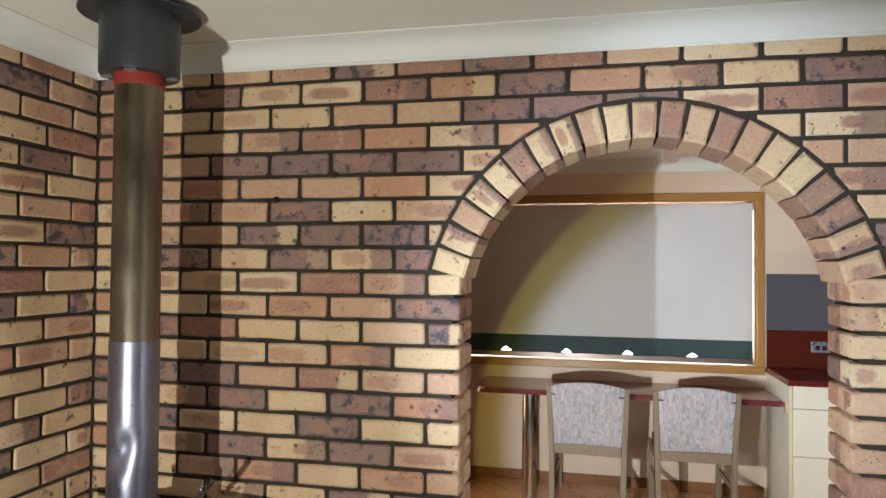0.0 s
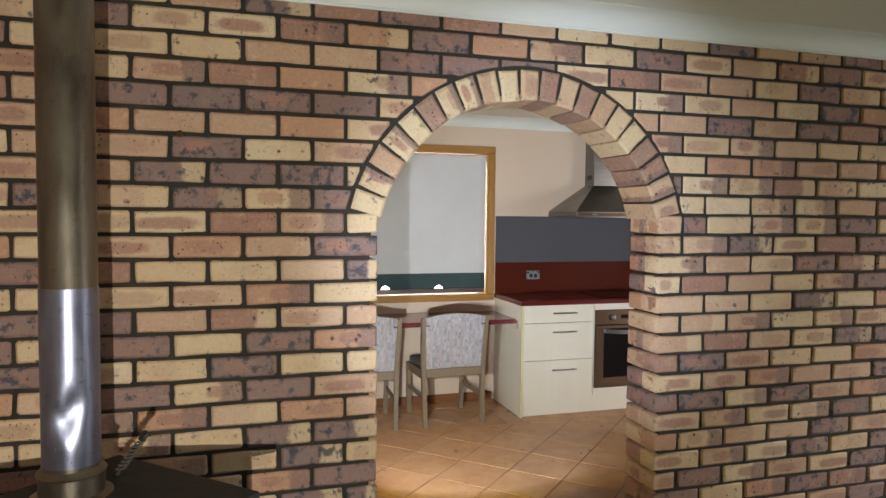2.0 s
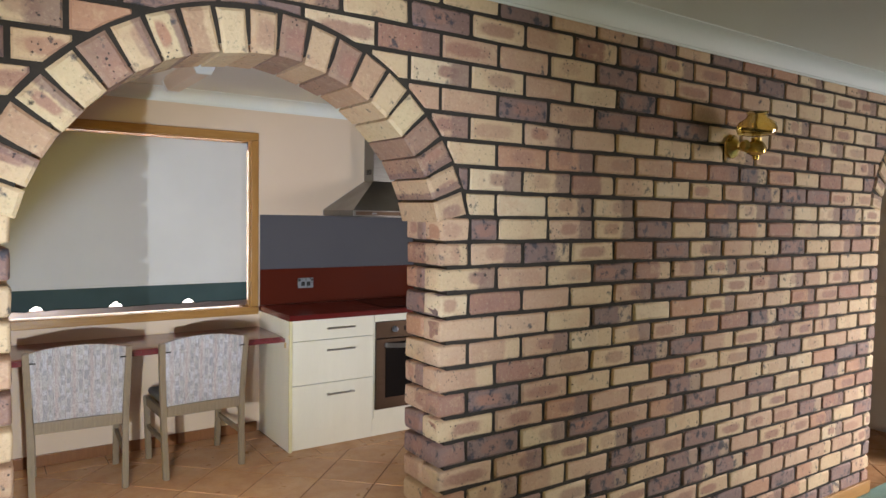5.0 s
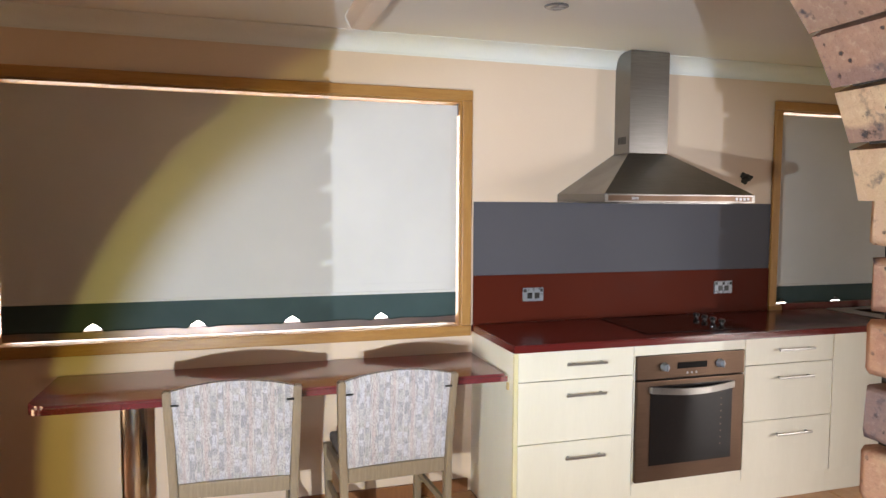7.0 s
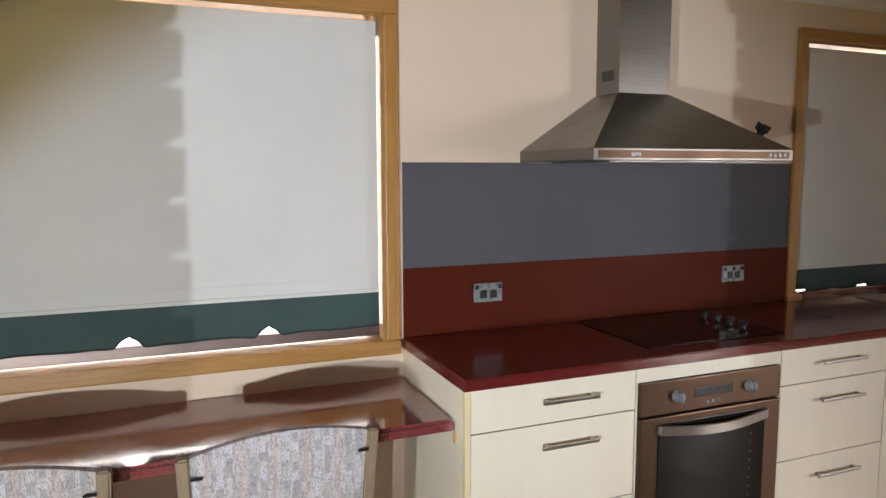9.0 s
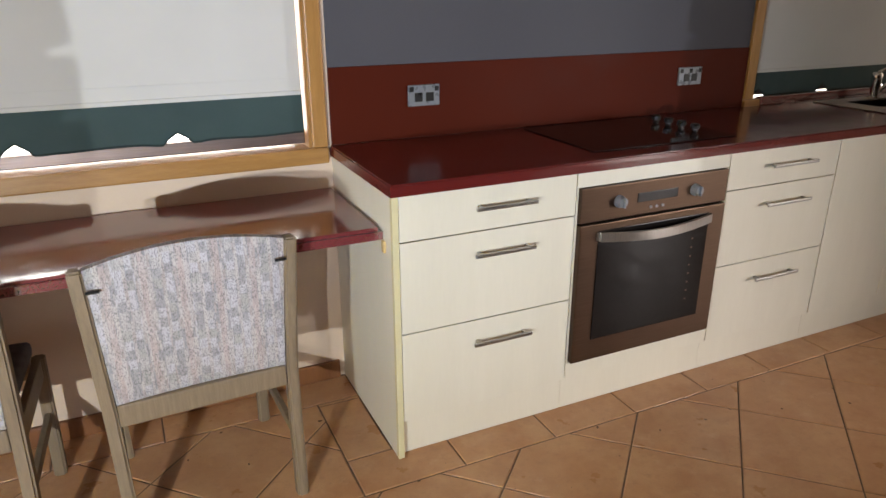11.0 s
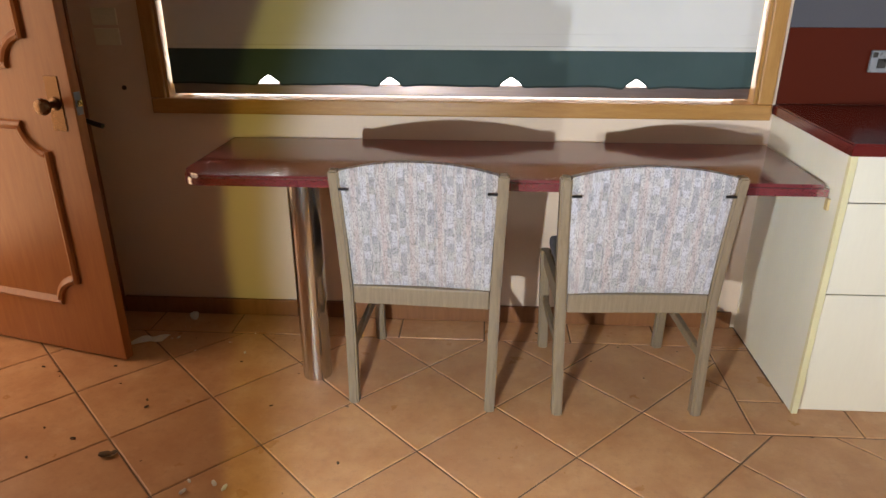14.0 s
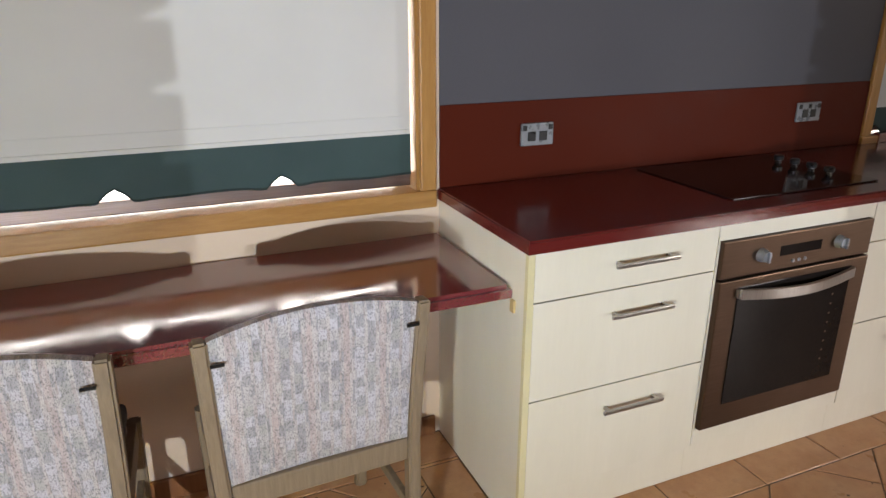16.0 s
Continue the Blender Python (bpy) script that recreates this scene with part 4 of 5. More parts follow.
# sink and tap
sink = thing("sink", "stainless steel sink with drainer set in the red worktop", "sink")
bm = bmesh.new()
zz = TOPZ + 0.004
for lo, hi in (((4.03, 2.515, TOPZ + 0.0008), (SX0, 2.965, zz)), ((SX1, 2.515, TOPZ + 0.0008), (5.02, 2.965, zz)), ((SX0, 2.515, TOPZ + 0.0008), (SX1, SY0, zz)), ((SX0, SY1, TOPZ + 0.0008), (SX1, 2.965, zz))):
    add_box(bm, lo, hi)
part("rim", bm, "sink", sink)
bm = bmesh.new()
for lo, hi in (((SX0, SY0, 0.755), (SX1, SY1, 0.76)), ((SX0 - 0.004, SY0, 0.755), (SX0, SY1, zz)), ((SX1, SY0, 0.755), (SX1 + 0.004, SY1, zz)), ((SX0, SY0 - 0.004, 0.755), (SX1, SY0, zz)), ((SX0, SY1, 0.755), (SX1, SY1 + 0.004, zz))):
    add_box(bm, lo, hi)
part("bowl", bm, "sink", sink)
tap = thing("tap", "chrome mixer tap with a swivel spout behind the sink", "tap")
TX, TY, TZ = 4.405, 2.922, TOPZ + 0.0045
tp = Matrix.Translation((TX, TY, TZ))
part("body", lathe([(0.0, 0.0), (0.026, 0.0), (0.026, 0.006), (0.019, 0.010), (0.020, 0.040), (0.025, 0.095), (0.026, 0.112), (0.020, 0.122), (0.0, 0.125)], 28, tp), "chrome", tap, smooth=True)
part("spout", sweep([(TX + 0.012, TY - 0.012, TZ + 0.030), (TX + 0.06, TY - 0.035, TZ + 0.080), (TX + 0.13, TY - 0.06, TZ + 0.140), (TX + 0.165, TY - 0.075, TZ + 0.158), (TX + 0.18, TY - 0.082, TZ + 0.150)], 0.011, 14), "chrome", tap, smooth=True)
part("lever", sweep([(TX, TY, TZ + 0.122), (TX + 0.025, TY - 0.01, TZ + 0.134), (TX + 0.07, TY - 0.02, TZ + 0.146)], 0.007, 10), "chrome", tap, smooth=True)

hole = thing("wall_hole", "ragged dark hole in the plaster wall beside the rangehood", "hole")
bm = bmesh.new()
rim = []
for k in range(22):
    a = 2 * math.pi * k / 22
    q = 0.034 + 0.008 * math.sin(3 * a + 1) + 0.005 * math.sin(7 * a)
    rim.append((3.425 + 1.25 * q * math.cos(a), 1.755 + 0.95 * q * math.sin(a)))
front = [bm.verts.new((a, WALL_Y - 0.003, b)) for a, b in rim]
back = [bm.verts.new((a, WALL_Y - 0.0005, b)) for a, b in rim]
bm.faces.new(front)
for k in range(22):
    bm.faces.new((front[k], back[k], back[(k + 1) % 22], front[(k + 1) % 22]))
bmesh.ops.recalc_face_normals(bm, faces=bm.faces)
# flat dark sheet that paints the shade within the hole
part("cavity_shade", bm, "gap", hole)
part("cable_end", sweep([(3.40, WALL_Y - 0.004, 1.752), (3.415, WALL_Y - 0.02, 1.762), (3.44, WALL_Y - 0.018, 1.748)], 0.006, 8), "black", hole)

# ---- ceiling fittings ----
batten = thing("ceiling_light", "unlit fluorescent batten light with cream diffuser and white end caps", "ceiling light")


def batten_length(y0, y1, grow=0.0):
    """A stretch of the batten: a six-sided section hung under the ceiling."""
    bm = bmesh.new()
    sect = [(-0.050, 0.0), (0.050, 0.0), (0.062, -0.032), (0.036, -0.086), (-0.036, -0.086), (-0.062, -0.032)]
    rows = [[bm.verts.new((0.955 + x * (1 + 20 * grow), y, CEIL - 0.0006 + z * (1 + 12 * grow))) for x, z in sect] for y in (y0, y1)]
    for k in range(6):
        bm.faces.new((rows[0][k], rows[0][(k + 1) % 6], rows[1][(k + 1) % 6], rows[1][k]))
    bm.faces.new(rows[0])
    bm.faces.new(rows[1][::-1])
    bmesh.ops.recalc_face_normals(bm, faces=bm.faces)
    bmesh.ops.bevel(bm, geom=list(bm.edges), offset=0.003, segments=2, affect="EDGES")
    return bm


part("diffuser", batten_length(1.937, 2.600), "diffuser", batten, "cream acrylic diffuser")
for y0 in (1.912, 2.6005):
    cap = part("end_cap", batten_length(y0, y0 + 0.0245, 0.003), "whiteplastic", batten, "white end cap")
    part("screw", lathe([(0.0, 0.0), (0.005, 0.0), (0.004, 0.003), (0.0, 0.0035)], 12, Matrix.Translation((0.955, y0 if y0 < 2 else y0 + 0.0245, CEIL - 0.022)) @ Matrix.Rotation(radians(90 if y0 < 2 else -90), 4, "X")), "bronze", cap)
vent = thing("ceiling_vent", "round yellowed plastic ceiling air vent with a dark centre slot", "air vent")
vm = Matrix.Translation((0.42, 2.315, CEIL - 0.0005)) @ Matrix.Rotation(radians(180), 4, "X")
part("ring", lathe([(0.12, 0.0), (0.185, 0.0), (0.188, 0.008), (0.172, 0.022), (0.145, 0.030), (0.122, 0.026), (0.118, 0.0)], 48, vm), "ventplastic", vent, smooth=True)
# dark disc, painted shade of the duct behind the vent
part("throat_shade", lathe([(0.0, 0.0), (0.119, 0.0), (0.119, 0.004), (0.0, 0.004)], 40, vm), "gap", vent)
part("disc", lathe([(0.0, 0.014), (0.095, 0.014), (0.106, 0.024), (0.098, 0.036), (0.04, 0.042), (0.0, 0.043)], 40, vm), "ventplastic", vent, smooth=True)


def downlight(x, y):
    d = thing("downlight", "small unlit recessed downlight in the ceiling", "downlight", group="downlights")
    m = Matrix.Translation((x, y, CEIL - 0.0005)) @ Matrix.Rotation(radians(180), 4, "X")
    part("bezel", lathe([(0.036, 0.0), (0.052, 0.0), (0.052, 0.004), (0.044, 0.008), (0.036, 0.006)], 28, m), "silver", d, smooth=True)
    part("lens", lathe([(0.0, 0.001), (0.036, 0.001), (0.034, 0.003), (0.0, 0.004)], 24, m), "ovenglass", d, smooth=True)


downlight(1.75, 2.265)
downlight(0.13, 2.35)

# ---- back door and things round it ----
leaf = thing("door_1", "red-brown timber back door standing open, with carved panels and a brass knob", "door", pose(-1.535, 2.815, 0.012, 0, 0, -14.4), kind="structure")
DW, DH, DT = 0.82, 2.03, 0.038
part("leaf", box((0, 0, 0), (DW, DT, DH), 0.003), "door", leaf)


def carved_panel(z0, z1, parent):
    """A raised moulding with scooped corners round a sunk field, on the face at y = 0."""
    x0, x1, q = 0.12, DW - 0.14, 0.10
    out = []
    for cx, cz, a0 in ((x0, z0, 0), (x1, z0, 90), (x1, z1, 180), (x0, z1, 270)):
        arc = [(cx + q * math.cos(radians(a)), cz + q * math.sin(radians(a))) for a in (a0 + 90 - 90 * k / 8 for k in range(9))]
        out += arc
    mid = ((x0 + x1) / 2, (z0 + z1) / 2)
    bm = bmesh.new()
    prof = [(0.0, -0.001), (0.004, -0.012), (0.014, -0.016), (0.026, -0.010), (0.034, -0.001)]
    rings = []
    for d, h in prof:
        ring = []
        for k, (a, b) in enumerate(out):
            p, n = Vector(out[k - 1]), Vector(out[(k + 1) % len(out)])
            t = (n - p).normalized()
            ring.append(bm.verts.new((a - t.y * d, h, b + t.x * d)))
        rings.append(ring)
    for u, v in zip(rings, rings[1:]):
        for k in range(len(out)):
            bm.faces.new((u[k], u[(k + 1) % len(out)], v[(k + 1) % len(out)], v[k]))
    bmesh.ops.recalc_face_normals(bm, faces=bm.faces)
    part("panel_moulding", bm, "door", parent, "carved moulding with scooped corners", True)


carved_panel(0.20, 0.90, leaf)
carved_panel(1.07, 1.90, leaf)
KM = Matrix.Translation((DW - 0.075, 0.0, 0.965)) @ Matrix.Rotation(radians(90), 4, "X")
lock = part("lock_plate", box((DW - 0.103, -0.003, 0.875), (DW - 0.047, -0.0003, 1.055), 0.001), "bronze", leaf, "dark bronze lock plate")
part("door_knob", lathe([(0.0, 0.003), (0.022, 0.003), (0.022, 0.008), (0.011, 0.012), (0.011, 0.034), (0.024, 0.042), (0.028, 0.054), (0.024, 0.066), (0.012, 0.070), (0.0, 0.070)], 28, KM), "bronze", lock, "aged brass door knob", True)
latch = part("latch_plate", box((DW + 0.0003, 0.006, 0.93), (DW + 0.003, 0.031, 1.005), 0.001), "silver", leaf, "bright steel latch plate")
part("latch_bolt", box((DW + 0.003, 0.012, 0.958), (DW + 0.012, 0.025, 0.978), 0.002), "brass", latch)
part("rear_handle", sweep([(DW - 0.06, DT + 0.001, 0.90), (DW - 0.06, DT + 0.04, 0.90), (DW - 0.01, DT + 0.045, 0.885), (DW + 0.02, DT + 0.045, 0.88)], 0.009, 10), "black", leaf, "dark lever handle", True)
structure("trim_door_side", box((-1.015, WALL_Y - 0.020, 0.0), (-0.945, WALL_Y - 0.0005, 2.10), 0.004), "door_dark", "dark varnished timber architrave", "architrave")
for lo, hi in (((-1.62, 1.885, 0.0), (-1.600, 1.95, 2.115)), ((-1.62, 2.79, 0.0), (-1.600, 2.855, 2.115)), ((-1.62, 1.95, 2.05), (-1.600, 2.79, 2.115))):
    structure("trim_doorway", box(lo, hi, 0.004), "door_dark", "dark varnished timber architrave round the back doorway", "architrave")

for z in (1.150, 1.222):
    sw = thing("light_switch", "ivory plastic light switch plate beside the window", "light switch", group="light switches")
    part("plate", box((-0.86, WALL_Y - 0.008, z - 0.03), (-0.765, WALL_Y - 0.0005, z + 0.03), 0.003), "ivory", sw)
    part("rocker", box((-0.825, WALL_Y - 0.011, z - 0.004), (-0.80, WALL_Y - 0.0085, z + 0.004), 0.001), "ivory", sw)
hook = thing("wall_plug", "small dark screw head in the plaster wall", "screw")
part("head", lathe([(0.0, 0.0), (0.009, 0.0), (0.007, 0.006), (0.0, 0.007)], 14, Matrix.Translation((-0.785, WALL_Y - 0.0005, 0.963)) @ Matrix.Rotation(radians(90), 4, "X")), "crumb", hook)

# pantry at the far end, seen through the second arch
pantry = thing("pantry_cupboard", "tall white pantry cupboard with slim handles", "cupboard")
part("body", box((5.72, 0.24, 0.0), (6.28, 1.20, 2.25)), "whiteplastic", pantry)
for z0, z1 in ((0.02, 1.04), (1.046, 1.452), (1.458, 2.24)):
    d = part("door", box((5.700, 0.245, z0), (5.7195, 1.19, z1), 0.002), "whiteplastic", pantry)
for z in (0.94, 1.56):
    bm = handle(0.19, True)
    bmesh.ops.rotate(bm, cent=(0, 0, 0), matrix=Matrix.Rotation(radians(-90), 3, "Z"), verts=bm.verts)
    bmesh.ops.translate(bm, vec=(5.70, 0.93, z), verts=bm.verts)
    part("handle", bm, "steel", pantry, "slim steel handle")

# ---- sitting room: flue, heater, wall lamp ----
FX, FYY = -0.945, -0.43
flue = thing("flue_pipe", "stained steel heater flue with a dented blued lower length", "flue")
fm = Matrix.Translation((FX, FYY, 0))
part("upper_pipe", lathe([(0.072, 1.385), (0.074, 1.392), (0.072, 1.40), (0.072, 2.235), (0.0, 2.235)], 48, fm), "flue", flue, "brown-stained steel upper pipe", True)
low = lathe([(0.0, 0.835), (0.074, 0.835)] + [(0.074, 0.84 + 0.0181 * k) for k in range(31)] + [(0.074, 1.3995), (0.0, 1.3995)], 72)
for v in low.verts:
    # a dent pressed into the side that faces the room
    a = math.atan2(v.co.y, v.co.x)
    for ang, z, deep in ((-1.25, 1.085, 0.014), (-1.75, 1.055, 0.010), (-1.45, 1.03, 0.008)):
        d = ((a - ang) / 0.36) ** 2 + ((v.co.z - z) / 0.035) ** 2
        k = 1 - deep / 0.074 * math.exp(-d)
        v.co.x *= k
        v.co.y *= k
bmesh.ops.transform(low, matrix=fm, verts=low.verts)
part("lower_pipe", low, "flue_blue", flue, "dented bluish steel lower pipe", True)
part("spigot", lathe([(0.0, 0.815), (0.105, 0.815), (0.105, 0.825), (0.084, 0.832), (0.084, 0.885), (0.089, 0.890), (0.084, 0.896), (0.075, 0.905), (0.075, 0.915)], 48, fm), "flue", flue, "ribbed flue collar", True)
part("band", lathe([(0.0725, 2.185), (0.0755, 2.188), (0.0755, 2.225), (0.0725, 2.228)], 48, fm), "redband", flue, "dull red band", True)
part("casing", lathe([(0.0735, 2.222), (0.117, 2.222), (0.119, 2.228), (0.119, 2.412), (0.0735, 2.412)], 48, fm), "casing", flue, "charcoal enamelled casing", True)
part("flange", lathe([(0.0735, 2.412), (0.180, 2.412), (0.180, 2.418), (0.0735, 2.4395)], 48, fm), "casing", flue, "charcoal ceiling flange", True)
for k in range(4):
    part("spacer", box((FX + 0.095 * math.cos(k * 1.57 + 0.4) - 0.02, FYY + 0.095 * math.sin(k * 1.57 + 0.4) - 0.008, 2.215), (FX + 0.095 * math.cos(k * 1.57 + 0.4) + 0.02, FYY + 0.095 * math.sin(k * 1.57 + 0.4) + 0.008, 2.2215)), "silver", flue)

heater = thing("wood_heater", "black steel wood heater set across the corner, with spring handle", "heater", pose(-0.865, -0.510, 0.022, 0, 0, 45))
part("body", box((-0.245, -0.26, 0.10), (0.245, 0.26, 0.765), 0.012), "stove", heater)
part("top_plate", box((-0.285, -0.31, 0.7655), (0.285, 0.30, 0.792), 0.006), "stove", heater)
part("plinth", box((-0.22, -0.22, 0.0), (0.22, 0.24, 0.0995), 0.006), "stove", heater)
hd = part("fire_door", box((-0.20, -0.278, 0.25), (0.20, -0.2605, 0.68), 0.006), "stove", heater)
part("door_glass", box((-0.15, -0.284, 0.31), (0.15, -0.2785, 0.62), 0.002), "ovenglass", hd, "dark heater glass")
part("damper_rod", sweep([(0.158, 0.142, 0.7925), (0.182, 0.128, 0.835), (0.216, 0.112, 0.885)], 0.006, 8), "stove", heater)
bm = sweep([(0.166 + 0.012 * math.cos(a * 2.4) + 0.0026 * a, 0.137 + 0.012 * math.sin(a * 2.4) - 0.0013 * a, 0.808 + 0.0038 * a) for a in (0.25 * k for k in range(80))], 0.0028, 6)
part("spring_handle", bm, "steel", heater, "coiled steel spring grip", True)
part("handle_tip", lathe([(0.0, 0.0), (0.011, 0.004), (0.012, 0.02), (0.006, 0.035), (0.0, 0.037)], 16, Matrix.Translation((0.220, 0.110, 0.884)) @ Matrix.Rotation(radians(35), 4, "Y")), "black", heater, "", True)

wall_lamp = thing("wall_lamp", "brass wall lamp with an amber glass shade on the bricks", "wall lamp")
lm = Matrix.Translation((2.80, -0.125, 0.0))
part("backplate", lathe([(0.0, 0.0), (0.055, 0.0), (0.052, 0.010), (0.035, 0.018), (0.018, 0.034), (0.0, 0.036)], 28, Matrix.Translation((2.80, -0.006, 1.955)) @ Matrix.Rotation(radians(90), 4, "X")), "brass", wall_lamp, smooth=True)
part("arm", sweep([(2.80, -0.03, 1.95), (2.80, -0.07, 1.935), (2.80, -0.11, 1.925), (2.80, -0.125, 1.93)], 0.008, 10), "brass", wall_lamp, smooth=True)
part("font", lathe([(0.0, 1.885), (0.012, 1.89), (0.014, 1.905), (0.040, 1.918), (0.044, 1.938), (0.032, 1.962), (0.020, 1.972), (0.022, 1.985), (0.0, 1.986)], 28, lm), "brass", wall_lamp, smooth=True)
part("shade", lathe([(0.030, 1.99), (0.078, 2.000), (0.086, 2.025), (0.078, 2.050), (0.046, 2.072), (0.040, 2.085), (0.048, 2.098), (0.046, 2.098), (0.038, 2.086), (0.043, 2.071), (0.075, 2.048), (0.082, 2.025), (0.075, 2.003), (0.030, 1.993)], 36, lm), "amber", wall_lamp, "amber glass shade", True)
part("knob", lathe([(0.0, 0.0), (0.016, 0.004), (0.026, 0.02), (0.016, 0.036), (0.0, 0.04)], 20, Matrix.Translation((2.735, -0.125, 1.945)) @ Matrix.Rotation(radians(-90), 4, "Y")), "brass", wall_lamp, smooth=True)

for x, z in ((-0.688, 1.873), (-0.463, 1.960)):
    anchor = thing("wall_anchor", "rusty metal wall anchor set in a brick", "anchor", group="wall anchors")
    part("ring", lathe([(0.006, 0.0), (0.011, 0.0), (0.011, 0.006), (0.006, 0.006)], 16, Matrix.Translation((x, -0.0005, z)) @ Matrix.Rotation(radians(90), 4, "X")), "bronze", anchor)
    part("core", lathe([(0.0, 0.0), (0.0058, 0.0), (0.0058, 0.003), (0.0, 0.003)], 14, Matrix.Translation((x, -0.0005, z)) @ Matrix.Rotation(radians(90), 4, "X")), "black", anchor)

# ---- litter ----
scrap = thing("paper_scrap", "torn strip of white paper on the tiles", "paper")
bm = bmesh.new()
rows = []
for k in range(9):
    u = k / 8
    cx, cy = -0.80 + 0.13 * u, 2.745 + 0.06 * u + 0.01 * math.sin(5 * u)
    hw = 0.012 + 0.012 * abs(math.sin(4.2 * u + 0.6))
    rows.append([bm.verts.new((cx + 0.3 * hw * s, cy + hw * s, zz)) for s, zz in ((-1, 0.002), (1, 0.003 + 0.008 * abs(math.sin(6 * u))), (1, 0.005 + 0.008 * abs(math.sin(6 * u))), (-1, 0.004))])
for u, v in zip(rows, rows[1:]):
    for j in range(4):
        bm.faces.new((u[j], v[j], v[(j + 1) % 4], u[(j + 1) % 4]))
bm.faces.new(rows[0])
bm.faces.new(rows[-1])
bmesh.ops.recalc_face_normals(bm, faces=bm.faces)
part("strip", bm, "paper", scrap)
ball = thing("fluff_ball", "small grey ball of fluff against the skirting board", "fluff")
bm = bmesh.new()
bmesh.ops.create_icosphere(bm, subdivisions=3, radius=0.018)
for v in bm.verts:
    v.co *= 1 + 0.3 * noise.noise(v.co * 90)
bmesh.ops.translate(bm, vec=(-0.62, 2.97, 0.016), verts=bm.verts)
part("tuft", bm, "paper", ball)


def crumbs(name, label, material, spots, seed):
    q = random.Random(seed)
    bm = bmesh.new()
    for x0, x1, y0, y1, z, count, size in spots:
        for k in range(count):
            s = size * (0.4 + q.random())
            m = Matrix.Translation((x0 + (x1 - x0) * q.random(), y0 + (y1 - y0) * q.random(), z + 0.35 * s)) @ Matrix.Rotation(q.random() * 6.28, 4, "Z") @ Matrix.Diagonal((1.0 + q.random(), 0.6 + 0.4 * q.random(), 0.5, 1))
            bmesh.ops.create_icosphere(bm, subdivisions=1, radius=s * 0.5, matrix=m)
    return tagged(part(name, bm, material), label, "litter", "", "stuff")


crumbs("dirt_crumbs", "dry leaf and dirt crumbs scattered on the tiles", "crumb", [(-1.3, 0.3, 1.7, 2.7, 0.0, 28, 0.010), (-0.7, 1.5, 2.6, 2.95, 0.0, 16, 0.008), (1.6, 3.4, 2.0, 2.4, 0.0, 18, 0.007), (-0.6, -0.4, 2.05, 2.2, 0.0, 2, 0.035)], 3)
crumbs("plaster_flakes", "white plaster flakes on the tiles", "paper", [(-0.26, -0.1, 1.86, 2.0, 0.0, 9, 0.016), (-0.7, -0.3, 2.7, 2.95, 0.0, 8, 0.010), (-0.3, 0.5, 1.75, 2.0, 0.0, 6, 0.006)], 4)
crumbs("carpet_specks", "pale specks of litter on the carpet", "paper", [(1.6, 4.4, -1.6, -0.2, 0.022, 30, 0.014)], 6)


# ---- brickwork ----
def keep_brick_uv(bm, faces, x0, x1, z0, z1):
    uv = bm.loops.layers.uv.verify()
    for f in faces:
        for l in f.loops:
            l[uv].uv = ((l.vert.co.x - x0) / (x1 - x0), (l.vert.co.z - z0) / (z1 - z0))


CH = 0.006


def brick_block(bm, w, h, d, rng, m=None):
    """A brick of that width, height and depth with worn front arrises, centred on x and z, its face at y = 0 and its body towards +y."""
    def j():
        return (rng.random() - 0.5) * 0.0045
    q = min(0.0035 + 0.004 * rng.random(), w / 5)
    corners = [(-w / 2, -h / 2 + q), (-w / 2 + q, -h / 2), (0.0, -h / 2), (w / 2 - q, -h / 2), (w / 2, -h / 2 + q), (w / 2, h / 2 - q), (w / 2 - q, h / 2), (0.0, h / 2), (-w / 2 + q, h / 2), (-w / 2, h / 2 - q)]
    n = len(corners)
    back = [bm.verts.new((x, d, z)) for x, z in corners]
    out = [(x + j(), z + j()) for x, z in corners]
    rim = [bm.verts.new((x, CH + j(), z)) for x, z in out]
    c = min(0.006 + 0.004 * rng.random(), w / 6)
    face = [bm.verts.new((x - c * x / (w / 2), 0.3 * j(), z - c * z / (h / 2) + 0.4 * j())) for x, z in out]
    faces = [bm.faces.new(face)]
    for k in range(n):
        m2 = (k + 1) % n
        faces.append(bm.faces.new((rim[k], rim[m2], face[m2], face[k])))
        faces.append(bm.faces.new((back[k], back[m2], rim[m2], rim[k])))
    for f in faces[1:]:
        f.smooth = True
    keep_brick_uv(bm, faces, -w / 2, w / 2, -h / 2, h / 2)
    verts = back + rim + face
    if m is not None:
        bmesh.ops.transform(bm, matrix=m, verts=verts)
    return faces


def brick_mesh(w, h, d, seed):
    bm = bmesh.new()
    brick_block(bm, w, h, d, random.Random(seed))
    bmesh.ops.recalc_face_normals(bm, faces=bm.faces)
    me = bpy.data.meshes.new("brick")
    bm.to_mesh(me)
    bm.free()
    me.materials.append(M["brick"])
    return me


SHARED = {}


def brick_object(parent, w, h, d, m, seed):
    key = (round(w, 3), round(h, 3), round(d, 3), seed % 7)
    if key not in SHARED:
        SHARED[key] = brick_mesh(w, h, d, seed % 7 + 31 * len(SHARED))
    ob = new("brick", SHARED[key])
    ob.parent = parent
    ob.matrix_world = m
    return ob


JOINT = 0.014
BH = COURSE - JOINT
PROUD = 0.008     # how far the bricks stand before the mortar


def arch_clear(z, arch, ring):
    """The stretch along x that an arch with its ring takes up at a height."""
    a, b, c = arch
    mid, r = (a + b) / 2, (b - a) / 2
    if z < SPRING[arch]:
        return (a, b)
    rr = r + ring
    if z - c >= rr:
        return None
    half = math.sqrt(max(rr * rr - (z - c) ** 2, 0))
    return (mid - half, mid + half)


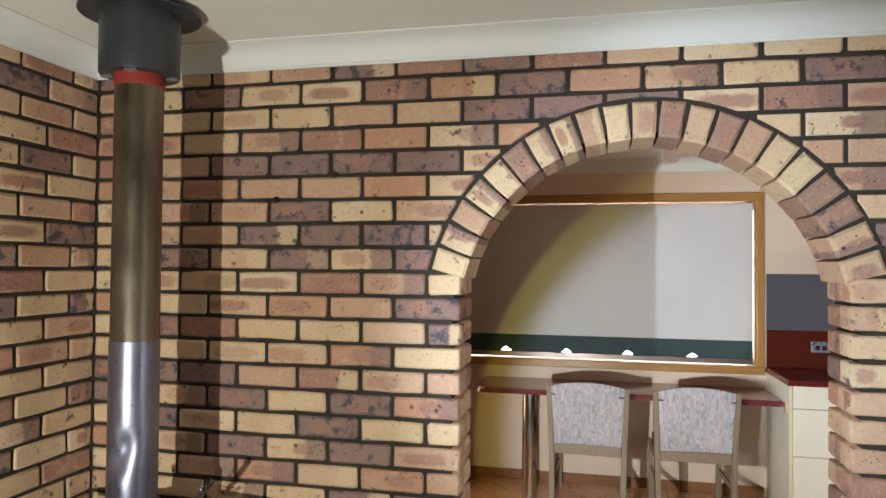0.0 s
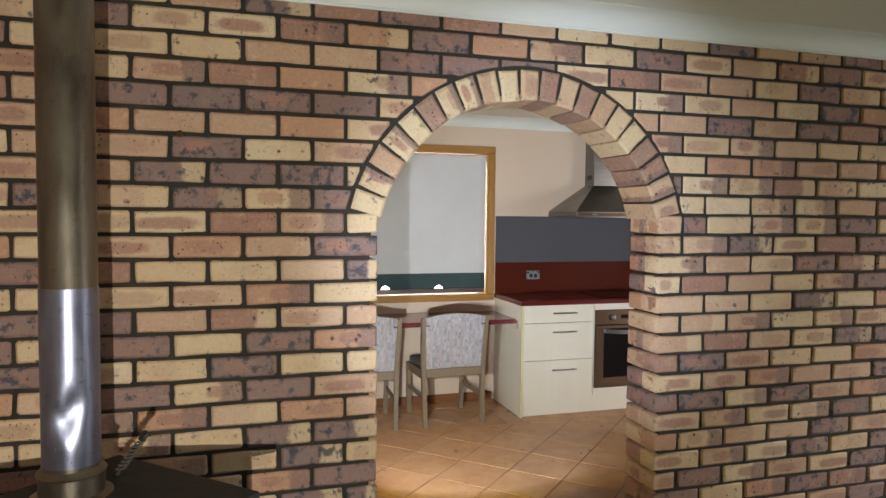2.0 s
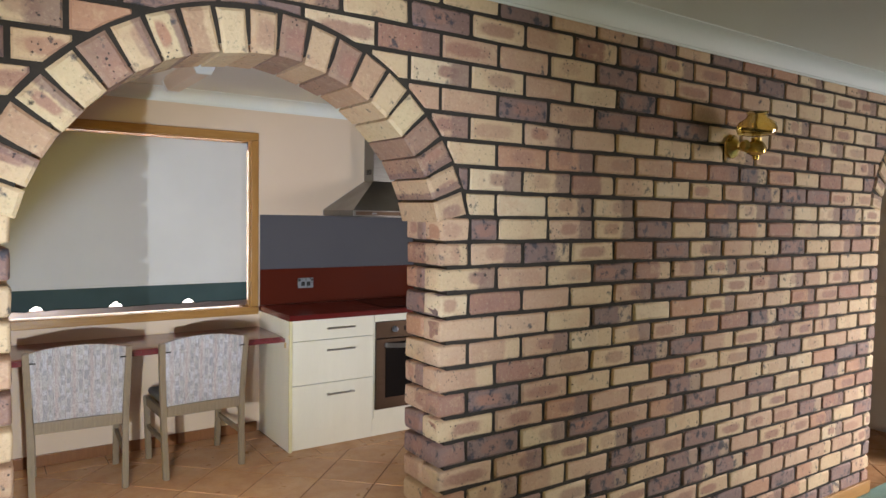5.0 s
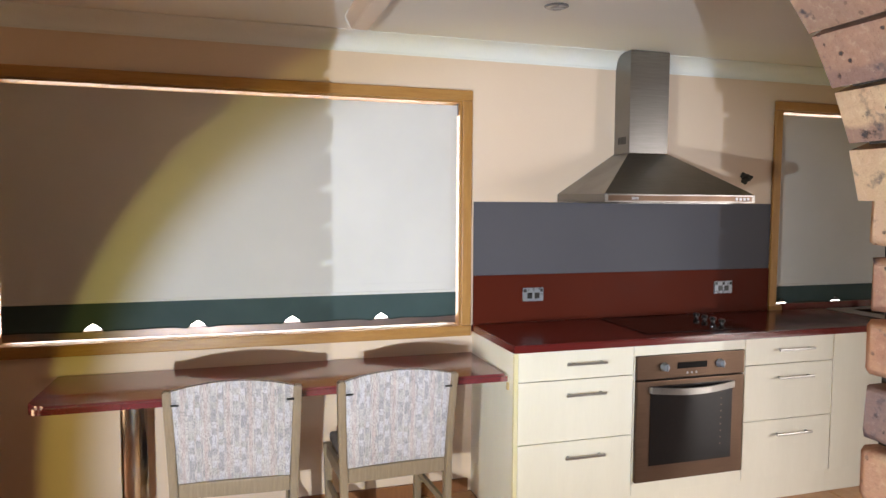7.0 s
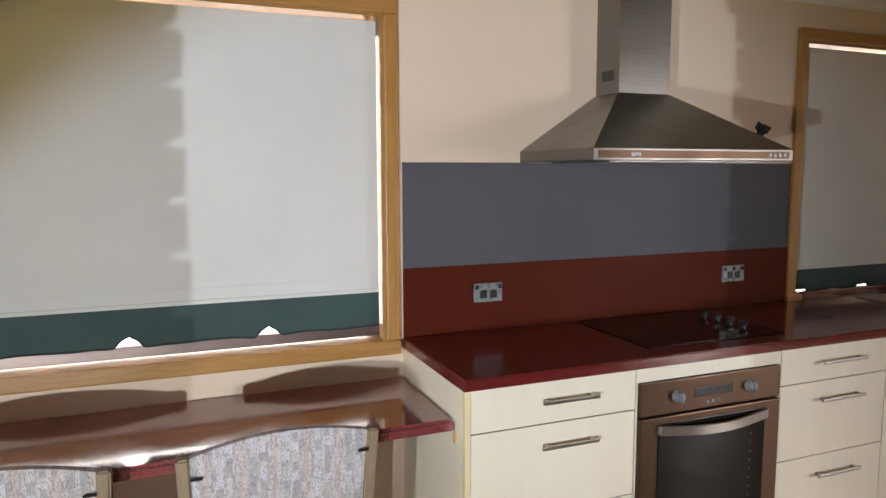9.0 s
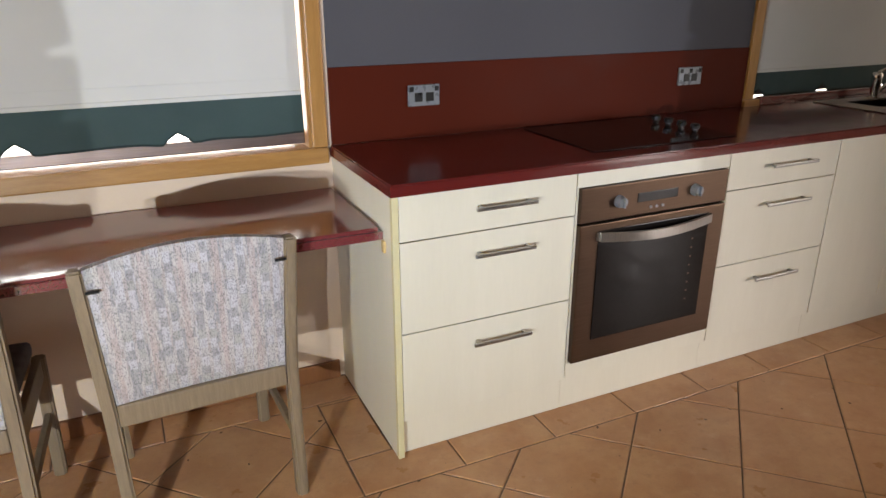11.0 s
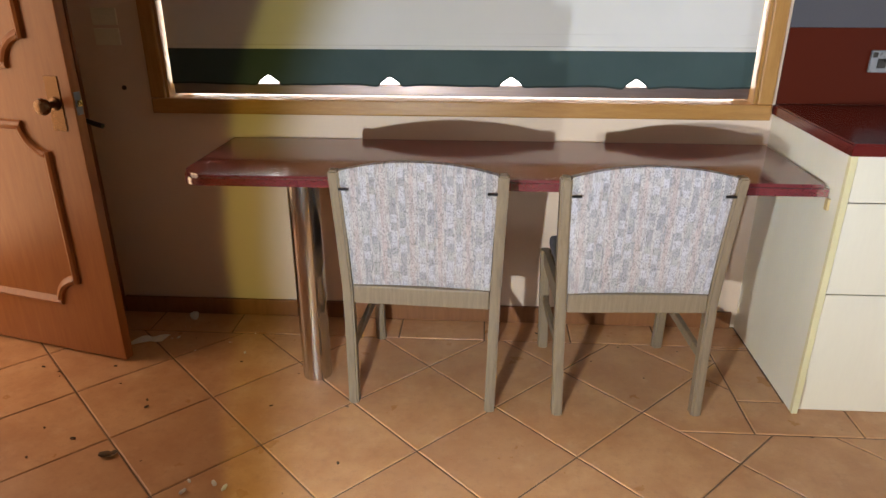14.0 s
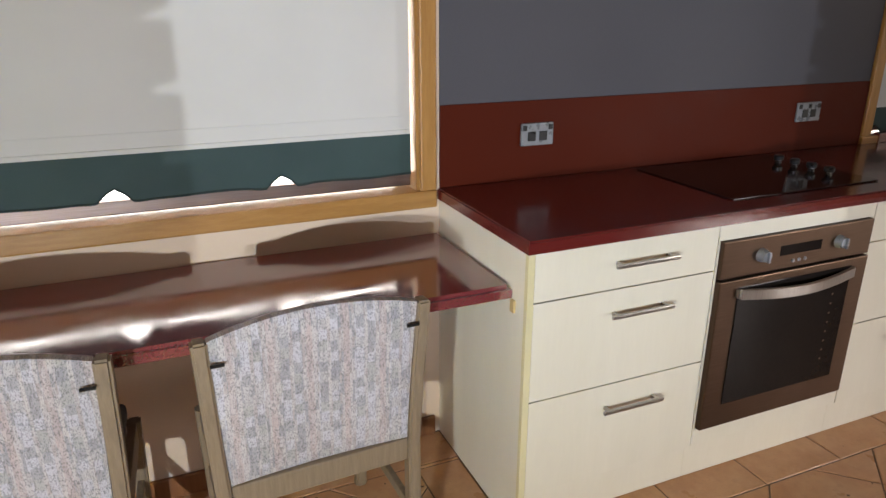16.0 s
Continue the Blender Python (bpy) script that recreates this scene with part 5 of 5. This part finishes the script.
COURSES = 28
SPRING = {ARCHES[0]: 19 * COURSE - 0.012, ARCHES[1]: 20 * COURSE - 0.012}
BASE = -0.0126    # the first bed joint, so that the eighteenth falls at 1.53
rng = random.Random(11)

# mortar core with the arched openings
bm = bmesh.new()
y0, y1 = PROUD, ARCH_T - PROUD
grow = 0.030


def core_slab(pts):
    f = [bm.verts.new((x, y0, z)) for x, z in pts]
    b = [bm.verts.new((x, y1, z)) for x, z in pts]
    n = len(pts)
    bm.faces.new(f)
    bm.faces.new(b[::-1])
    for k in range(n):
        bm.faces.new((f[k], b[k], b[(k + 1) % n], f[(k + 1) % n]))


x = LEFT_X - 0.1
for a, b, c in ARCHES:
    core_slab([(x, 0), (a - grow, 0), (a - grow, CEIL), (x, CEIL)])
    mid, r = (a + b) / 2, (b - a) / 2 + grow
    steps = 24
    xs = [mid - r * math.cos(math.pi * k / steps) for k in range(steps + 1)]
    for u, v in zip(xs, xs[1:]):
        zu, zv = (c + math.sqrt(max(r * r - (q - mid) ** 2, 0)) for q in (u, v))
        core_slab([(u, zu), (v, zv), (v, CEIL), (u, CEIL)])
    x = b + grow
core_slab([(x, 0), (7.0, 0), (7.0, CEIL), (x, CEIL)])
bmesh.ops.recalc_face_normals(bm, faces=bm.faces)
wall = structure("wall_arch", bm, "mortar", "clinker brick wall with dark mortar and two round arches", "brick wall")

far_bricks = bmesh.new()
count = 0


def cut_brick(x0, x1, z0, z1, mid, c, rr, depth):
    """A brick whose lower edge is cut to the curve of an arch ring."""
    low = []
    for i in range(37):
        x = x0 + (x1 - x0) * i / 36
        d = rr * rr - (x - mid) ** 2
        low.append((x, max(z0, c + math.sqrt(d)) if d > 0 else z0))
    keep = [q for q in low if z1 - q[1] > 0.012]
    if len(keep) < 3:
        return
    pts = keep + [(keep[-1][0], z1), (keep[0][0], z1)]
    cx, cz = sum(q[0] for q in pts) / len(pts), (z1 + min(q[1] for q in pts)) / 2
    bm = bmesh.new()
    rings = []
    for y, d in ((depth, 0.0), (CH, 0.0), (0.0, 0.006)):
        ring = []
        for x, z in pts:
            v = Vector((x - cx, z - cz))
            v -= v.normalized() * min(d, v.length * 0.5)
            ring.append(bm.verts.new((v.x, y, v.y)))
        rings.append(ring)
    n = len(pts)
    for u, v in zip(rings, rings[1:]):
        for i in range(n):
            bm.faces.new((u[i], u[(i + 1) % n], v[(i + 1) % n], v[i]))
    bm.faces.new(rings[-1])
    bmesh.ops.recalc_face_normals(bm, faces=bm.faces)
    keep_brick_uv(bm, bm.faces, x0 - cx, x1 - cx, z0 - cz, z1 - cz)
    me = bpy.data.meshes.new("brick")
    bm.to_mesh(me)
    bm.free()
    me.materials.append(M["brick"])
    ob = new("brick", me)
    ob.parent = wall
    ob.location = (cx, (rng.random() - 0.5) * 0.002, cz)


def lay(x0, x1, k, depth=0.10):
    """One brick on the front face from x0 to x1 in course k: an object near the first arch, joined to the rest farther off."""
    global count
    u0 = x0 if any(abs(x0 - a[1]) < 1e-6 for a in ARCHES) else x0 + JOINT / 2
    u1 = x1 if any(abs(x1 - a[0]) < 1e-6 for a in ARCHES) else x1 - JOINT / 2
    w = u1 - u0
    if w < 0.018:
        return
    z0 = BASE + k * COURSE + JOINT / 2
    for arch in ARCHES:
        mid, rr = (arch[0] + arch[1]) / 2, (arch[1] - arch[0]) / 2 + RING + 0.010
        if z0 > SPRING[arch] - 0.02 and x1 > mid - rr and x0 < mid + rr and z0 < arch[2] + rr:
            return cut_brick(x0 + JOINT / 2, x1 - JOINT / 2, z0, z0 + BH, mid, arch[2], rr, depth)
    m = Matrix.Translation(((u0 + u1) / 2, (rng.random() - 0.5) * 0.003, BASE + (k + 0.5) * COURSE)) @ Matrix.Rotation((rng.random() - 0.5) * 0.012, 4, "Y")
    if -0.74 < x0 and x1 < 2.05 and count < 270 and k > 2:
        brick_object(wall, round(w, 3), BH, depth, m, rng.randrange(1000))
        count += 1
    else:
        brick_block(far_bricks, w, BH, depth, rng, m)


for k in range(COURSES):
    z = BASE + (k + 0.5) * COURSE
    # free stretches of this course
    free = [(LEFT_X, 7.0)]
    for arch in ARCHES:
        if z < SPRING[arch]:
            free = [s for a, b in free for s in ((a, min(b, arch[0])), (max(a, arch[1]), b)) if s[1] - s[0] > 0.02]
    for a, b in free:
        # stretcher bond measured from the first arch's left jamb; odd courses shifted by half a brick
        first = 0.0 if a < 0 else ARCHES[0][1]
        shift = 0.12 if (k % 2 == 1) == (a >= 0) else 0.0
        joints = [first + 0.24 * i + shift for i in range(-8, 26)]
        if k == 18 and a > 0:
            joints = sorted(joints + [first + 0.12])
        cuts = [a] + [q for q in joints if a + 0.03 < q < b - 0.03] + [b]
        for u, v in zip(cuts, cuts[1:]):
            lay(u, v, k)

# the sides of the openings: headers and stretchers in turn
for a, b, c in ARCHES:
    for k in range(1, 19 if a < 1 else 20):
        z = BASE + (k + 0.5) * COURSE
        for side, x in ((1, a), (-1, b)):
            # the front brick shows its end (odd) or the whole depth (even); the rest belongs to the rear leaf
            long = (k % 2 == 0) if side > 0 else (k % 2 == 1)
            spans = [(CH + 0.002, ARCH_T)] if long else [(CH + 0.002, 0.105), (0.105, ARCH_T)]
            for s0, s1 in spans:
                w = s1 - s0 - (JOINT if s0 > 0.1 else 0.004)
                face = Matrix.Translation((x + side * -0.0005, (s0 + s1) / 2 + (0.004 if s0 > 0.1 else -0.002), z)) @ Matrix.Rotation(radians(90 * side), 4, "Z")
                if a < 1 and side < 0 and k > 4 or a < 1 and k > 12:
                    brick_object(wall, round(w, 3), BH, 0.06, face, rng.randrange(1000))
                else:
                    brick_block(far_bricks, w, BH, 0.06, rng, face)

# the arch rings
for a, b, c in ARCHES:
    mid, r = (a + b) / 2, (b - a) / 2
    a0 = radians(13.4) if a < 1 else 0.12
    number = 21 if a < 1 else 15
    step = (math.pi - 2 * a0) / number
    for k in range(number):
        ang = math.pi - a0 - (k + 0.5) * step
        inner, outer = 2 * r * math.tan(step / 2) - 0.008, min(2 * (r + RING) * math.tan(step / 2) - 0.016, 0.082)
        jz = (rng.random() - 0.5) * 0.012
        q = random.Random(900 + k)
        bm = bmesh.new()
        rings = []
        for y, d in ((ARCH_T + 0.002, 0.0), (CH - 0.002, 0.0), (-0.003, 0.009)):
            ring = []
            for t, e in ((0, -1), (0, 1), (0.5, 1), (1, 1), (1, -1), (0.5, -1)):
                half = (inner + (outer - inner) * t) / 2 - d + (q.random() - 0.5) * 0.004
                zz = 0.006 + d + (RING - 0.010 - 2 * d) * t + jz * 0.5 + (q.random() - 0.5) * 0.004
                ring.append(bm.verts.new((e * half, y, zz)))
            rings.append(ring)
        for u, v in zip(rings, rings[1:]):
            for e in range(6):
                bm.faces.new((u[e], u[(e + 1) % 6], v[(e + 1) % 6], v[e]))
        bm.faces.new(rings[0][::-1])
        bm.faces.new(rings[-1])
        bmesh.ops.recalc_face_normals(bm, faces=bm.faces)
        keep_brick_uv(bm, bm.faces, -0.04, 0.04, 0.0, RING)
        me = bpy.data.meshes.new("brick")
        bm.to_mesh(me)
        bm.free()
        me.materials.append(M["brick_pale"])
        ob = new("brick", me)
        ob.parent = wall
        turn = Matrix.Rotation(-(ang - math.pi / 2), 4, "Y")
        ob.matrix_world = Matrix.Translation((mid + r * math.cos(ang), 0, c + r * math.sin(ang))) @ turn

bmesh.ops.recalc_face_normals(far_bricks, faces=far_bricks.faces)
tagged(part("brickwork", far_bricks, "brick", wall), kind="stuff")

# brick side wall of the sitting room
side_wall = structure("wall_side_brick", box((LEFT_X - 0.12, -4.2, 0), (LEFT_X - PROUD, 0.0, CEIL)), "mortar", "clinker brick side wall with dark mortar", "brick wall")
rest = bmesh.new()
for k in range(COURSES):
    z = BASE + (k + 0.5) * COURSE
    y = 0.0 - (0.12 if k % 2 else 0.0)
    cuts = [0.012] + [-0.12 * (k % 2) - 0.24 * i for i in range(0 if k % 2 else 1, 18)]
    for u, v in zip(cuts, cuts[1:]):
        w = u - v - JOINT
        m = Matrix.Translation((LEFT_X + (rng.random() - 0.5) * 0.003, (u + v) / 2, z)) @ Matrix.Rotation(radians(90), 4, "Z")
        if v > -1.0 and k > 4:
            brick_object(side_wall, round(w, 3), BH, 0.08, m, rng.randrange(1000))
        elif v > -3.0:
            brick_block(rest, w, BH, 0.08, rng, m)
bmesh.ops.recalc_face_normals(rest, faces=rest.faces)
tagged(part("brickwork", rest, "brick", side_wall), kind="stuff")


# ---- floor tiles ----
def clip(poly, axis, value, keep_less):
    out = []
    for k, p in enumerate(poly):
        q = poly[(k + 1) % len(poly)]
        inp, inq = ((p[axis] <= value) == keep_less or p[axis] == value), ((q[axis] <= value) == keep_less or q[axis] == value)
        if inp:
            out.append(p)
        if inp != inq:
            t = (value - p[axis]) / (q[axis] - p[axis])
            out.append(tuple(p[i] + t * (q[i] - p[i]) for i in (0, 1)))
    return out


def clip_rect(poly, x0, x1, y0, y1):
    for axis, value, less in ((0, x0, False), (0, x1, True), (1, y0, False), (1, y1, True)):
        if len(poly) < 3:
            return []
        poly = clip(poly, axis, value, less)
    return poly


def area(poly):
    return 0.5 * sum(p[0] * q[1] - q[0] * p[1] for p, q in zip(poly, poly[1:] + poly[:1]))


def tile(poly, parent):
    """One tile from its outline, drawn in by half a joint, with a rounded edge."""
    poly = [p for k, p in enumerate(poly) if math.dist(p, poly[k - 1]) > 1e-4]
    if len(poly) < 3 or abs(area(poly)) < 0.0015:
        return
    if area(poly) < 0:
        poly = poly[::-1]
    cx, cy = sum(p[0] for p in poly) / len(poly), sum(p[1] for p in poly) / len(poly)

    def inset(d):
        n = len(poly)
        out = []
        for k in range(n):
            p, c, q = Vector(poly[k - 1]), Vector(poly[k]), Vector(poly[(k + 1) % n])
            e, f = (c - p).normalized(), (q - c).normalized()
            n1, n2 = Vector((-e.y, e.x)), Vector((-f.y, f.x))
            out.append(c + d * (n1 + n2) / max(1 + n1.dot(n2), 0.25))
        return out

    bm = bmesh.new()
    lift = (rng.random() - 0.5) * 0.0012
    tx, ty = (rng.random() - 0.5) * 0.004, (rng.random() - 0.5) * 0.004
    rings = [[bm.verts.new((p.x - cx, p.y - cy, z + lift + tx * (p.x - cx) + ty * (p.y - cy))) for p in inset(d)] for d, z in ((0.0027, -0.02), (0.0027, -0.003), (0.0038, -0.0012), (0.0064, 0.0))]
    for u, v in zip(rings, rings[1:]):
        for k in range(len(poly)):
            bm.faces.new((u[k], u[(k + 1) % len(poly)], v[(k + 1) % len(poly)], v[k]))
    bm.faces.new(rings[-1])
    bmesh.ops.recalc_face_normals(bm, faces=bm.faces)
    ob = part("tile", bm, "tile", parent)
    ob.location = (cx, cy, 0)


tiles = thing("floor_tiles", "terracotta floor tiles laid diagonally with a straight border", "tiled floor", kind="structure")
HX, HY, OX, OY = 0.2475, 0.2430, 0.655, 2.172 - 0.001
BXE, BYE, BYW = 1.492, 2.318, 2.862
for i in range(-11, 24):
    for j in range(-10, 5):
        if (i + j) % 2:
            continue
        cx, cy = OX + HX * i, OY + HY * j
        poly = [(cx - HX, cy), (cx, cy - HY), (cx + HX, cy), (cx, cy + HY)]
        inside = all(-1.62 < p[0] < 6.3 and 0.02 < p[1] and (p[1] < BYE or (p[1] < BYW and p[0] < BXE)) for p in poly)
        corner = any(p[0] > BXE and p[1] > BYE for p in poly)
        if inside and not corner:
            tile(poly, tiles)
            continue
        if not corner:
            tile(clip_rect(poly, -1.62, 6.3 if cy < BYE else BXE, 0.02, BYW if cx < BXE else BYE), tiles)
        else:
            tile(clip_rect(poly, -1.62, 6.3, 0.02, BYE), tiles)
            tile(clip_rect(poly, -1.62, BXE, BYE, BYW), tiles)
for k in range(14):
    x = BXE + 0.346 * k
    tile([(x, BYE), (min(x + 0.346, 6.3), BYE), (min(x + 0.346, 6.3), 2.50), (x, 2.50)], tiles)
for k in range(2):
    tile([(BXE, 2.50 + 0.346 * k), (1.65, 2.50 + 0.346 * k), (1.65, min(2.50 + 0.346 * (k + 1), BYW)), (BXE, min(2.50 + 0.346 * (k + 1), BYW))], tiles)
x = BXE + 0.16
while x > -1.6:
    tile([(max(x - 0.346, -1.62), BYW), (x, BYW), (x, WALL_Y - 0.001), (max(x - 0.346, -1.62), WALL_Y - 0.001)], tiles)
    x -= 0.346
